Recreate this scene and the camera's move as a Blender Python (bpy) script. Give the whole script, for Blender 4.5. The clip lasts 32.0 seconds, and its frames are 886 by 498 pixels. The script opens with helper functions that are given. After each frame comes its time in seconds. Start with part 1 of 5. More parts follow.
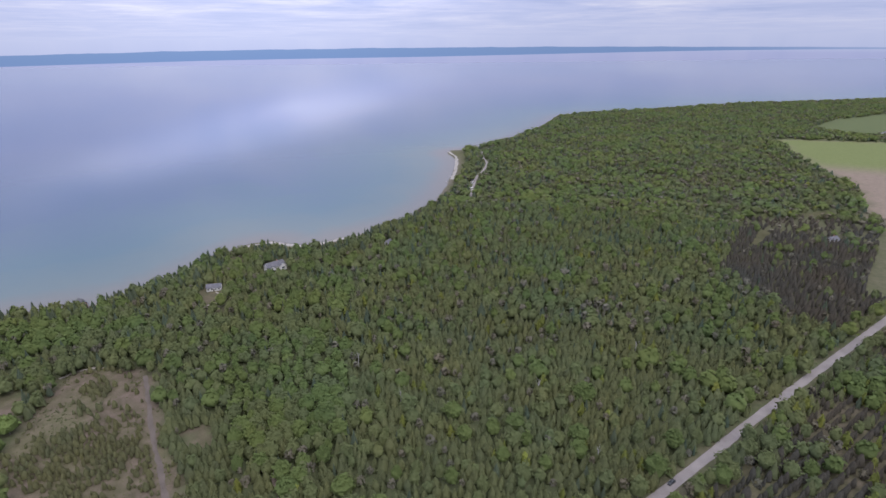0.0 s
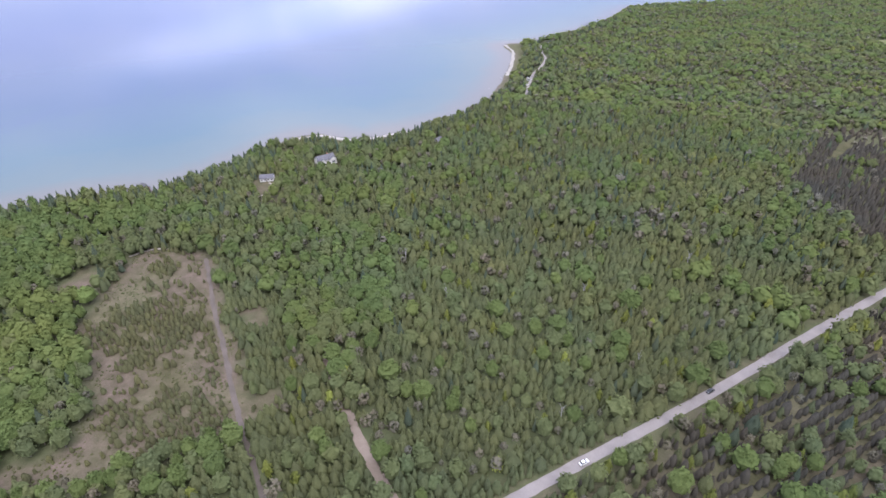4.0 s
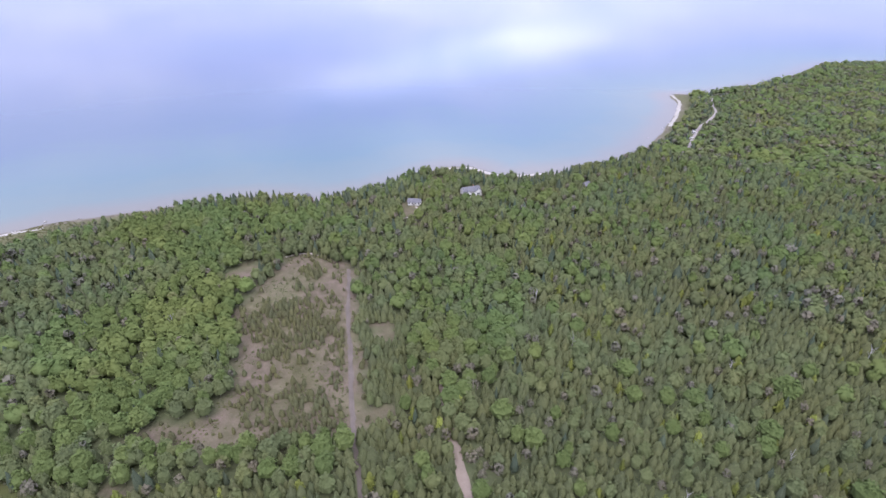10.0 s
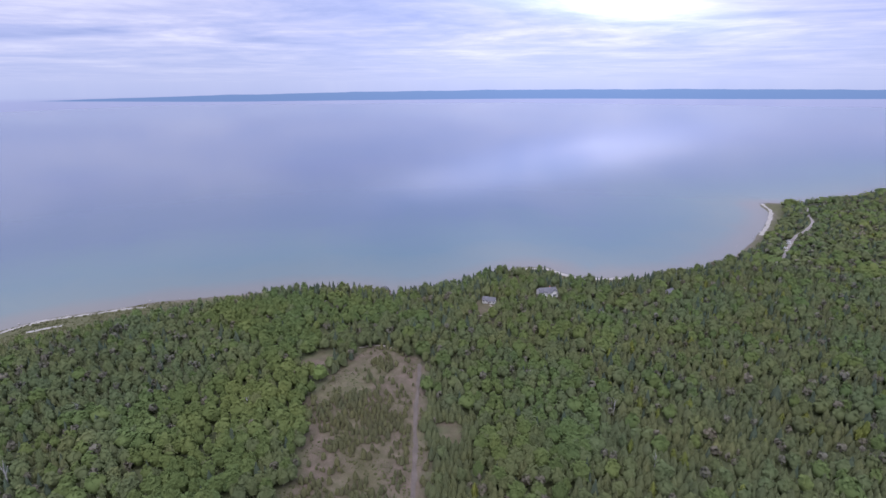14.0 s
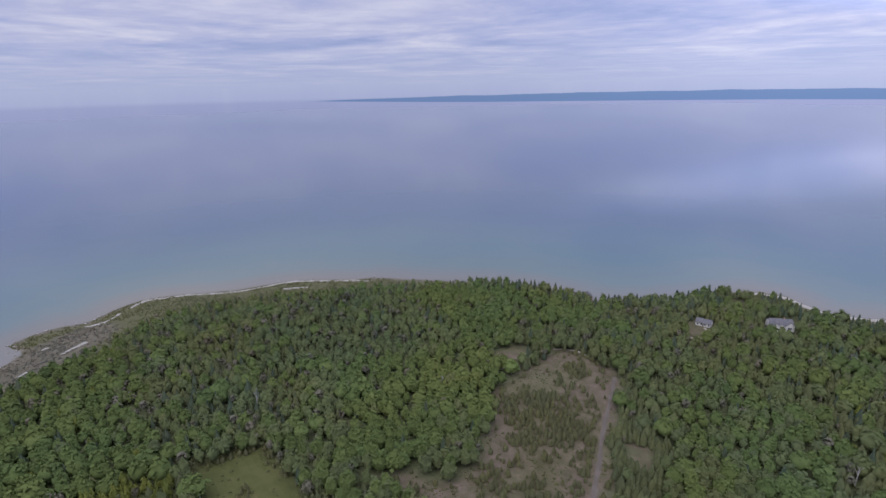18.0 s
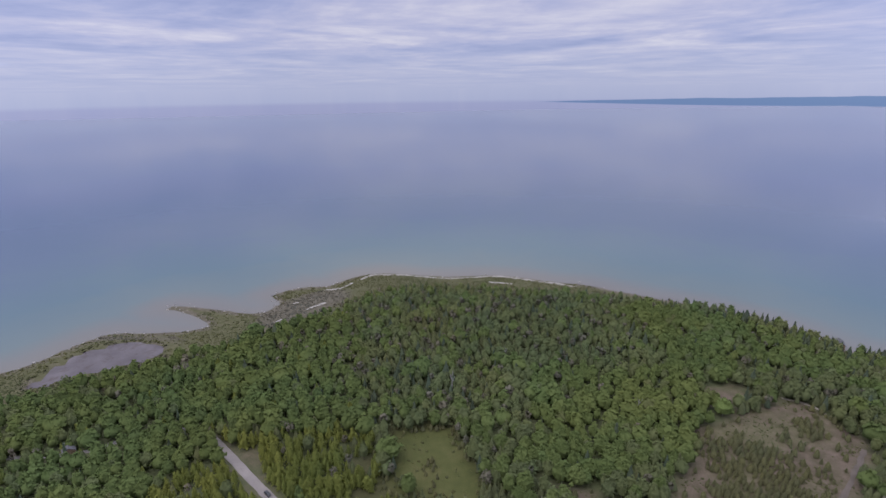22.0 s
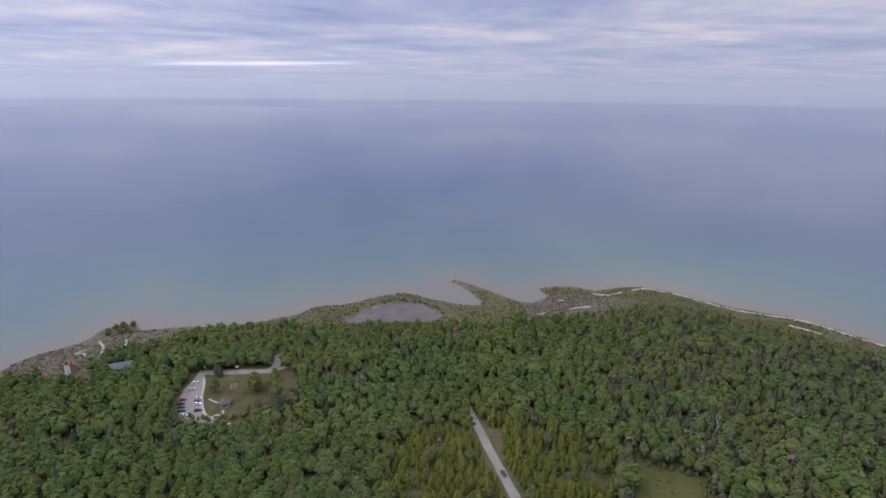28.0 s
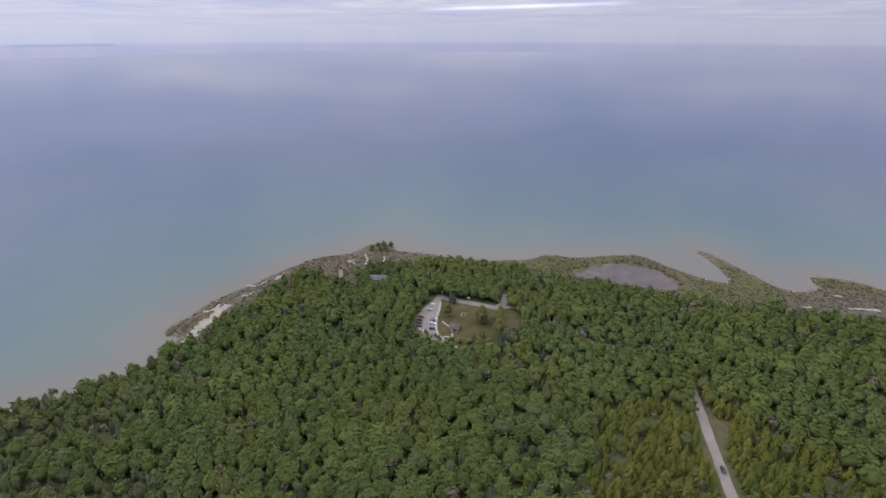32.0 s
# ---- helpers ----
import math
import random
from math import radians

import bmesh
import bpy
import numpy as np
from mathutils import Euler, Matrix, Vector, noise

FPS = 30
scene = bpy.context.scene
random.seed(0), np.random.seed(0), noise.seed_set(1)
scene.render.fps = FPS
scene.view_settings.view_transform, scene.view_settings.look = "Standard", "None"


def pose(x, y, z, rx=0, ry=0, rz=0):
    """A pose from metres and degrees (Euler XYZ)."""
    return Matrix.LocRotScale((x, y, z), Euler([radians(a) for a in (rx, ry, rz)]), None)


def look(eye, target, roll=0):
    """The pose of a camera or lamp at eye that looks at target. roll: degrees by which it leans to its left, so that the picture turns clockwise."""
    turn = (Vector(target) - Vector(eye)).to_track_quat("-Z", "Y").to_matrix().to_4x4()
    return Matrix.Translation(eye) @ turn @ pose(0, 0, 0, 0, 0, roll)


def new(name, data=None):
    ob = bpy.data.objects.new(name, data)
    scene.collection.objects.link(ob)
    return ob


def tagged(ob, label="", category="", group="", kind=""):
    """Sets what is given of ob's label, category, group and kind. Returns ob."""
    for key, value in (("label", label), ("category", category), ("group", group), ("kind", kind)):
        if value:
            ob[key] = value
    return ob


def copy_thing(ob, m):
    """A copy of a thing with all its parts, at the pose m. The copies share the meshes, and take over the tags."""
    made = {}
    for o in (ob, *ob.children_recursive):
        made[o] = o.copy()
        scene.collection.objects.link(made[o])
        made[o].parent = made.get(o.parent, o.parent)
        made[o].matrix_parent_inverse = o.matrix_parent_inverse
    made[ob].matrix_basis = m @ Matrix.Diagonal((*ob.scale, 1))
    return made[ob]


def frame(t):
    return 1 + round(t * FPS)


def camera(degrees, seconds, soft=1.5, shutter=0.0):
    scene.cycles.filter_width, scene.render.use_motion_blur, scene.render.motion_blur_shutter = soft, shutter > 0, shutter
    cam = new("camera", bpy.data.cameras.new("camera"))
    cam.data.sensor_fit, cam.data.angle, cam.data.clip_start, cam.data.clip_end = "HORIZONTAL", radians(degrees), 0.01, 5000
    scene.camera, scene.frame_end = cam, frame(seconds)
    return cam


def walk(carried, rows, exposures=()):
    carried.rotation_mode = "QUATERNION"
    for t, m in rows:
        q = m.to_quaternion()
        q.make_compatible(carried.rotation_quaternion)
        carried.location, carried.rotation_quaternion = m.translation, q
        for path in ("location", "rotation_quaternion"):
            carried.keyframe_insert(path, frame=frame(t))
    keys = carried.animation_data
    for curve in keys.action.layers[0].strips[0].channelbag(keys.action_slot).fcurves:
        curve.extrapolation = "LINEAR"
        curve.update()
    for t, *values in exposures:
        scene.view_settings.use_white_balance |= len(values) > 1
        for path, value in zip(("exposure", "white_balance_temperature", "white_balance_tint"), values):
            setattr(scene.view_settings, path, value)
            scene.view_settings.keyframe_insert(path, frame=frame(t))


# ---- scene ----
PATH = [
    (0.0, -0.17, -3.32, 201.50, 68.335, 0.569, -0.632),
    (0.5, -0.41, -2.94, 201.10, 66.642, 0.436, 0.387),
    (1.0, -0.64, -2.56, 200.71, 64.752, 0.509, 1.114),
    (1.5, -0.87, -2.18, 200.32, 62.986, 0.640, 1.716),
    (2.0, -1.11, -1.80, 199.92, 61.146, 0.600, 2.599),
    (2.5, -1.34, -1.42, 199.53, 59.337, 0.602, 3.253),
    (3.0, -1.57, -1.04, 199.14, 58.529, 0.640, 3.687),
    (3.5, -1.81, -0.66, 198.74, 58.099, 0.510, 4.164),
    (5.5, -2.89, -0.97, 197.58, 57.148, 0.194, 11.493),
    (6.0, -3.02, -0.84, 197.39, 57.021, 0.176, 14.713),
    (6.5, -3.19, -0.63, 197.15, 56.966, 0.131, 16.341),
    (7.0, -3.36, -0.40, 196.90, 56.884, 0.128, 18.042),
    (7.5, -3.50, -0.19, 196.69, 56.840, 0.026, 19.050),
    (8.0, -3.59, -0.01, 196.56, 56.866, 0.026, 19.761),
    (8.5, -3.62, 0.14, 196.52, 57.057, 0.080, 20.348),
    (9.0, -3.61, 0.24, 196.57, 57.472, 0.025, 20.799),
    (9.5, -3.53, 0.28, 196.67, 61.072, 0.121, 21.149),
    (10.0, -3.40, 0.28, 196.79, 61.882, 0.026, 21.574),
    (10.5, -3.19, 0.23, 196.92, 63.924, 0.211, 21.843),
    (11.0, -2.94, 0.08, 197.03, 67.593, 0.290, 22.091),
    (11.5, -2.72, -0.20, 197.09, 71.871, 0.300, 22.330),
    (12.0, -2.59, -0.53, 197.12, 72.457, 0.270, 22.745),
    (12.5, -2.55, -0.76, 197.15, 72.468, 0.292, 24.429),
    (13.0, -2.56, -0.88, 197.16, 72.445, 0.395, 25.659),
    (13.5, -2.57, -0.93, 197.13, 72.447, 0.378, 28.000),
    (14.0, -2.57, -0.91, 197.07, 72.460, 0.399, 30.146),
    (14.5, -2.55, -0.87, 197.03, 72.427, 0.427, 32.289),
    (16.5, -1.07, 0.29, 195.96, 72.493, 0.570, 43.160),
    (17.0, -1.07, 0.29, 195.92, 72.610, 0.771, 45.788),
    (17.5, -1.04, 0.24, 195.91, 72.737, 0.946, 49.406),
    (18.0, -1.01, 0.18, 195.95, 72.808, 1.012, 53.044),
    (18.5, -1.05, 0.19, 196.04, 72.907, 0.989, 56.780),
    (19.0, -1.18, 0.32, 196.13, 72.941, 1.010, 59.896),
    (19.5, -1.28, 0.50, 196.20, 73.063, 1.060, 63.171),
    (20.0, -1.22, 0.66, 196.30, 73.119, 1.047, 66.094),
    (20.5, -1.06, 0.81, 196.47, 73.190, 0.956, 69.321),
    (21.0, -0.94, 0.99, 196.66, 73.215, 0.884, 72.245),
    (21.5, -0.93, 1.18, 196.77, 73.214, 0.781, 74.618),
    (22.0, -1.00, 1.32, 196.79, 73.217, 0.671, 76.400),
    (22.5, -1.08, 1.38, 196.78, 73.233, 0.620, 78.148),
    (23.0, -1.15, 1.37, 196.76, 73.197, 0.517, 80.540),
    (23.5, -1.31, 1.37, 196.70, 73.202, 0.391, 83.235),
    (24.0, -1.62, 1.45, 196.59, 73.192, 0.297, 85.828),
    (24.5, -1.99, 1.58, 196.52, 73.229, 0.236, 87.771),
    (25.0, -2.24, 1.67, 196.51, 73.164, 0.052, 90.491),
    (25.5, -2.33, 1.71, 196.55, 73.145, -0.012, 93.133),
    (27.5, -1.39, 0.86, 198.61, 73.075, -0.541, 104.100),
    (28.0, -1.43, 0.72, 198.70, 73.060, -0.652, 106.905),
    (28.5, -1.47, 0.50, 198.83, 73.015, -0.619, 109.810),
    (29.0, -1.44, 0.25, 199.00, 72.949, -0.530, 112.978),
    (29.5, -1.32, 0.01, 199.18, 71.281, -0.400, 116.274),
    (30.0, -1.13, -0.14, 199.38, 69.750, -0.278, 119.815),
    (30.5, -0.87, -0.19, 199.60, 68.885, -0.144, 124.276),
    (31.0, -0.58, -0.17, 199.80, 68.368, -0.068, 127.857),
    (31.5, -0.34, -0.11, 199.92, 67.910, -0.044, 131.149),
    (32.0, -0.18, -0.06, 199.98, 67.474, -0.050, 132.973),
]
EXPO = [(0.0, 0.14, 6350, 10), (2.0, 0.50, 6300, 10), (3.5, 0.76, 6250, 11), (6.0, 1.08, 6120, 12), (9.0, 1.04, 6100, 14), (11.0, 0.70, 6060, 15), (12.0, 0.56, 6030, 15), (13.0, 0.41, 5990, 15), (17.0, -0.12, 6150, 10),
        (20.0, -0.1, 6300, 10), (24.0, -0.09, 6500, 10), (28.0, -0.12, 6650, 8), (29.0, -0.12, 6700, 8), (30.0, -0.16, 6780, 7), (32.0, -0.02, 7000, 6)]
cam = camera(79.6, 32.0, soft=1.5)
walk(cam, [(t, pose(*p)) for t, *p in PATH], exposures=EXPO)

# ---------------------------------------------------------------- sky and sun
SUN_AZ, SUN_EL = radians(152), radians(56)
SUN_DIR = Vector((math.sin(SUN_AZ) * math.cos(SUN_EL), math.cos(SUN_AZ) * math.cos(SUN_EL), math.sin(SUN_EL)))


class Nodes:
    """Small helper round a node tree."""

    def __init__(self, tree):
        self.tree = tree
        tree.nodes.clear()

    def add(self, kind, inputs=None, operation="", clamp=False, attribute=""):
        n = self.tree.nodes.new(kind)
        if operation:
            n.operation = operation
        if clamp:
            n.use_clamp = True
        if attribute:
            n.attribute_name = attribute
        for k, v in (inputs or {}).items():
            if isinstance(v, bpy.types.NodeSocket):
                self.tree.links.new(v, n.inputs[k])
            else:
                n.inputs[k].default_value = v
        return n

    def math(self, op, a, b=0.0, clamp=False):
        return self.add("ShaderNodeMath", {0: a, 1: b}, operation=op, clamp=clamp).outputs[0]

    def vec(self, op, a, b=(0, 0, 0)):
        return self.add("ShaderNodeVectorMath", {0: a, 1: b}, operation=op)

    def ramp(self, fac, stops, interp="LINEAR"):
        n = self.add("ShaderNodeValToRGB", {"Fac": fac})
        n.color_ramp.interpolation = interp
        els = n.color_ramp.elements
        while len(els) < len(stops):
            els.new(0.5)
        for e, (p, c) in zip(els, stops):
            e.position, e.color = p, (*c, 1) if len(c) == 3 else c
        return n.outputs["Color"]

    def mix(self, fac, a, b, blend="MIX"):
        n = self.add("ShaderNodeMix")
        n.data_type, n.blend_type = "RGBA", blend
        for k, v in ((0, fac), (6, a), (7, b)):
            if isinstance(v, bpy.types.NodeSocket):
                self.tree.links.new(v, n.inputs[k])
            else:
                n.inputs[k].default_value = v
        return n.outputs[2]

    def noise(self, vector, scale, detail=4.0, rough=0.55, distort=0.0):
        return self.add("ShaderNodeTexNoise", {"Vector": vector, "Scale": scale, "Detail": detail, "Roughness": rough,
                                               "Distortion": distort}).outputs["Fac"]


world = bpy.data.worlds.new("sky")
scene.world = world
world.use_nodes = True
W = Nodes(world.node_tree)
way = W.add("ShaderNodeTexCoord").outputs["Generated"]
sep = W.add("ShaderNodeSeparateXYZ", {0: way})
height = sep.outputs["Z"]
sky = W.add("ShaderNodeTexSky")
sky.sky_type, sky.sun_disc, sky.altitude = "NISHITA", False, 200.0
sky.sun_elevation, sky.sun_rotation = SUN_EL, SUN_AZ
# a flat deck of cloud: the direction is carried up to a plane, so the banks close up towards the horizon
lift = W.math("ADD", W.math("MAXIMUM", height, 0.0), 0.035)
deck = W.add("ShaderNodeCombineXYZ", {"X": W.math("DIVIDE", sep.outputs["X"], lift), "Y": W.math("DIVIDE", sep.outputs["Y"], lift)}).outputs[0]
banks = W.noise(deck, 0.30, 7.0, 0.6, 0.6)
wisps = W.noise(W.vec("ADD", deck, (31.0, 7.0, 0.0)).outputs[0], 1.15, 5.0, 0.6, 0.3)
cover = W.math("ADD", W.math("MULTIPLY", banks, 0.72), W.math("MULTIPLY", wisps, 0.28))
cloud = W.ramp(cover, [(0.33, (0.30, 0.37, 0.70)), (0.46, (0.49, 0.53, 0.84)), (0.54, (0.65, 0.65, 0.90)), (0.66, (0.95, 0.91, 1.03))])
# the two lowest stops stand in for far lake beyond the water sheet
haze = W.ramp(W.math("MULTIPLY", W.math("ADD", height, 0.05), 4.0, True), [(0.0, (0.40, 0.43, 0.70)), (0.098, (0.43, 0.465, 0.745)), (0.122, (0.515, 0.565, 0.82)), (0.2, (0.555, 0.60, 0.85)), (0.42, (0.575, 0.625, 0.88)), (1.0, (0.59, 0.615, 0.86))])
veil = W.ramp(height, [(0.0, (0.92, 0.92, 0.92)), (0.03, (0.62, 0.62, 0.62)), (0.075, (0.18, 0.18, 0.18)), (0.25, (0.0, 0.0, 0.0))])
tone = W.mix(veil, cloud, haze)
# bright patches painted into the low northern cloud, away from the sun lamp
near_glow = W.vec("DOT_PRODUCT", way, (math.sin(radians(-17)) * 0.97, math.cos(radians(-17)) * 0.97, 0.24)).outputs["Value"]
glow = W.math("MULTIPLY", W.math("POWER", W.math("MAXIMUM", near_glow, 0.0), 14.0), 0.30)
bearing = W.math("MULTIPLY", W.math("ARCTAN2", W.math("MULTIPLY", sep.outputs["X"], -1.0), sep.outputs["Y"]), 57.29578)
along = W.math("DIVIDE", W.math("SUBTRACT", bearing, 20.0), 16.0)
over = W.math("DIVIDE", W.math("SUBTRACT", height, W.math("ADD", 0.142, W.math("MULTIPLY", W.math("SUBTRACT", bearing, 19.0), 0.0034))), 0.038)
thin = W.math("ADD", W.math("MULTIPLY", along, along), W.math("MULTIPLY", over, over))
gap = W.math("MULTIPLY", W.math("POWER", 2.718, W.math("MULTIPLY", W.math("POWER", thin, 1.5), -1.0)), W.math("MULTIPLY", banks, 1.5))
# a long slit of clear light low in the west
slit_way = W.vec("DOT_PRODUCT", way, (math.sin(radians(-125)), math.cos(radians(-125)), 0.0)).outputs["Value"]
slit_wide = W.ramp(slit_way, [(0.982, (0, 0, 0)), (0.995, (1, 1, 1))])
slit_line = W.math("SUBTRACT", 0.0372, W.math("MULTIPLY", W.math("SUBTRACT", bearing, 120.0), 0.0005))
slit_at = W.math("DIVIDE", W.math("SUBTRACT", height, slit_line), 0.0024)
slit = W.math("MULTIPLY", W.math("DIVIDE", 1.0, W.math("ADD", 1.0, W.math("POWER", W.math("ABSOLUTE", slit_at), 4.0))), slit_wide)
bright = W.math("ADD", W.math("ADD", glow, gap), W.math("ADD", W.math("MULTIPLY", slit, 0.56), 0.86))
# the far shore and a faint island, miles off across the lake: low dark bands on the horizon


def step_at(value, lo, hi):
    n = W.add("ShaderNodeMapRange", {"Value": value, "From Min": lo, "From Max": hi})
    n.interpolation_type = "SMOOTHSTEP"
    return n.outputs[0]


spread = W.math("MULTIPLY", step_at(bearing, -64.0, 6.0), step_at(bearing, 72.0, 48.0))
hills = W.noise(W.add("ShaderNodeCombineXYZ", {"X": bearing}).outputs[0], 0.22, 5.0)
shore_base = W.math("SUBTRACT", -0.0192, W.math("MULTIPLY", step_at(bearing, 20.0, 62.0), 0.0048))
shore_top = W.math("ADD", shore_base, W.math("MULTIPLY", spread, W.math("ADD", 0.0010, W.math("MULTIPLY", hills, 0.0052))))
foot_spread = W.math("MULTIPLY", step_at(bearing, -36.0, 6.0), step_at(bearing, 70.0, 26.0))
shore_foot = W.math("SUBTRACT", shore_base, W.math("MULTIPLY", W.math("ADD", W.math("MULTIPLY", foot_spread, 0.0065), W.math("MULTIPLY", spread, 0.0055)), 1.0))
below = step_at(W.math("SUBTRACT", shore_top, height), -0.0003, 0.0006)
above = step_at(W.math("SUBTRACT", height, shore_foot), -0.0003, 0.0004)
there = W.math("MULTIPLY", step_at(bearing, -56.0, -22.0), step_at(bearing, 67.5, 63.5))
# distance haze is mixed into the blue tones of shore and island
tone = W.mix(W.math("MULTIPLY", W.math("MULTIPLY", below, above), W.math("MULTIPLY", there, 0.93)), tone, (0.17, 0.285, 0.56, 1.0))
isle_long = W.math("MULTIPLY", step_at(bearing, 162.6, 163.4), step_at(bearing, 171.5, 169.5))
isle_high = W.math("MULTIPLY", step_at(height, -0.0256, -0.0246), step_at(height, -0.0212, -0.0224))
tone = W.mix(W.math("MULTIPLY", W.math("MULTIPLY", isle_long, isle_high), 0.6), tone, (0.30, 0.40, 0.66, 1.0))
# the cloud is thinner and brighter towards the sun's side
sunward = W.add("ShaderNodeMapRange", {"Value": bearing, "From Min": 90.0, "From Max": 165.0, "To Max": 0.24})
bright = W.math("ADD", bright, sunward.outputs[0])
# an overcast sky is about three times as bright overhead as at the horizon, and neutral there
overhead = W.math("MULTIPLY", W.math("SUBTRACT", height, 0.22), 1.0 / 0.78, True)
tone = W.mix(W.math("MULTIPLY", overhead, 0.75), tone, (0.72, 0.70, 0.72, 1.0))
bright = W.math("MULTIPLY", bright, W.math("ADD", 1.0, W.math("MULTIPLY", overhead, 2.9)))
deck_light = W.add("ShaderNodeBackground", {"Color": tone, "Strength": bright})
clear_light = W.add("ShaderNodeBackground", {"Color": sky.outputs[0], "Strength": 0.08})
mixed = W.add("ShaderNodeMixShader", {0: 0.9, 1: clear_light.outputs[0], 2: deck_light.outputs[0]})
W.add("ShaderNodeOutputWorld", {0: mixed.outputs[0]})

lamp = bpy.data.lights.new("sun", "SUN")
lamp.energy, lamp.angle, lamp.color = 1.5, radians(55), (1.0, 0.95, 0.88)
sun = new("sun", lamp)
sun.matrix_world = look(SUN_DIR * 100, (0, 0, 0))


# ---------------------------------------------------------------- materials
def surface(name, build, roughness=0.9, specular=0.2, metallic=0.0, bump=None):
    """A material whose base colour comes from build(nodes, object coordinates)."""
    m = bpy.data.materials.new(name)
    m.use_nodes = True
    n = Nodes(m.node_tree)
    co = n.add("ShaderNodeTexCoord").outputs["Object"]
    col = build(n, co)
    p = n.add("ShaderNodeBsdfPrincipled", {"Base Color": col, "Roughness": roughness, "Specular IOR Level": specular, "Metallic": metallic})
    if bump:
        scale, depth = bump
        b = n.add("ShaderNodeBump", {"Height": n.noise(co, scale, 3.0), "Strength": 0.6, "Distance": depth})
        n.tree.links.new(b.outputs[0], p.inputs["Normal"])
    n.add("ShaderNodeOutputMaterial", {0: p.outputs[0]})
    return m


def two_tone(name, dark, light, scale, roughness=0.9, fine=6.0, specular=0.2, bump=None, metallic=0.0):
    """Paint, stone or metal with stains at one scale and grain at another."""
    def build(n, co):
        a = n.noise(co, scale, 3.0)
        b = n.noise(co, scale * fine, 3.0)
        f = n.math("ADD", n.math("MULTIPLY", a, 0.65), n.math("MULTIPLY", b, 0.35))
        return n.ramp(f, [(0.32, dark), (0.68, light)])
    return surface(name, build, roughness, specular, metallic, bump)


def foliage(name, stops, single=False):
    """Leaves: one tint a tree, mottled from spray to spray."""
    mean = [sum(c[i] for _, c in stops) / len(stops) for i in range(3)]
    stops = [(p, tuple(m + (v - m) * 0.75 for v, m in zip(c, mean))) for p, c in stops]
    m = bpy.data.materials.new(name)
    m.use_nodes = True
    n = Nodes(m.node_tree)
    co = n.add("ShaderNodeTexCoord").outputs["Object"]
    if single:
        tint = n.add("ShaderNodeObjectInfo").outputs["Random"]
        tint = n.math("ADD", n.math("MULTIPLY", tint, 0.7), 0.15)
        co = n.vec("MULTIPLY", co, (9.0, 9.0, 9.0)).outputs[0]
    else:
        tint = n.add("ShaderNodeAttribute", attribute="tint").outputs["Fac"]
    spray = n.add("ShaderNodeNewGeometry").outputs["Random Per Island"]
    f = n.math("ADD", n.math("MULTIPLY", tint, 0.88), n.math("MULTIPLY", spray, 0.12))
    turned = n.add("ShaderNodeVectorTransform", {"Vector": n.add("ShaderNodeAttribute", attribute="outward").outputs["Vector"]})
    turned.vector_type, turned.convert_from, turned.convert_to = "NORMAL", "OBJECT", "WORLD"
    # leaf clusters turn this way and that
    flutter = n.add("ShaderNodeTexNoise", {"Vector": co, "Scale": 2.0, "Detail": 3.0, "Roughness": 0.75}).outputs["Color"]
    flutter = n.vec("SUBTRACT", flutter, (0.5, 0.5, 0.5)).outputs[0]
    flutter = n.vec("MULTIPLY", flutter, (0.85, 0.85, 0.6)).outputs[0]
    normal = n.vec("NORMALIZE", n.vec("ADD", turned.outputs[0], flutter).outputs[0]).outputs[0]
    mottle = n.ramp(n.noise(co, 2.4, 3.0, 0.75), [(0.3, (0.80, 0.82, 0.84)), (0.7, (1.23, 1.19, 1.16))])
    col = n.mix(1.0, n.ramp(f, stops), mottle, "MULTIPLY")
    if not single:
        patch = n.ramp(n.noise(co, 0.017, 3.0, 0.6), [(0.36, (0.93, 1.0, 1.06)), (0.5, (1.0, 1.0, 1.0)), (0.64, (1.06, 1.0, 0.94))])
        col = n.mix(1.0, col, patch, "MULTIPLY")
    d = n.add("ShaderNodeBsdfDiffuse", {"Color": col, "Normal": normal})
    t = n.add("ShaderNodeBsdfTranslucent", {"Color": col})
    mx = n.add("ShaderNodeMixShader", {0: 0.4, 1: d.outputs[0], 2: t.outputs[0]})
    n.add("ShaderNodeOutputMaterial", {0: mx.outputs[0]})
    return m


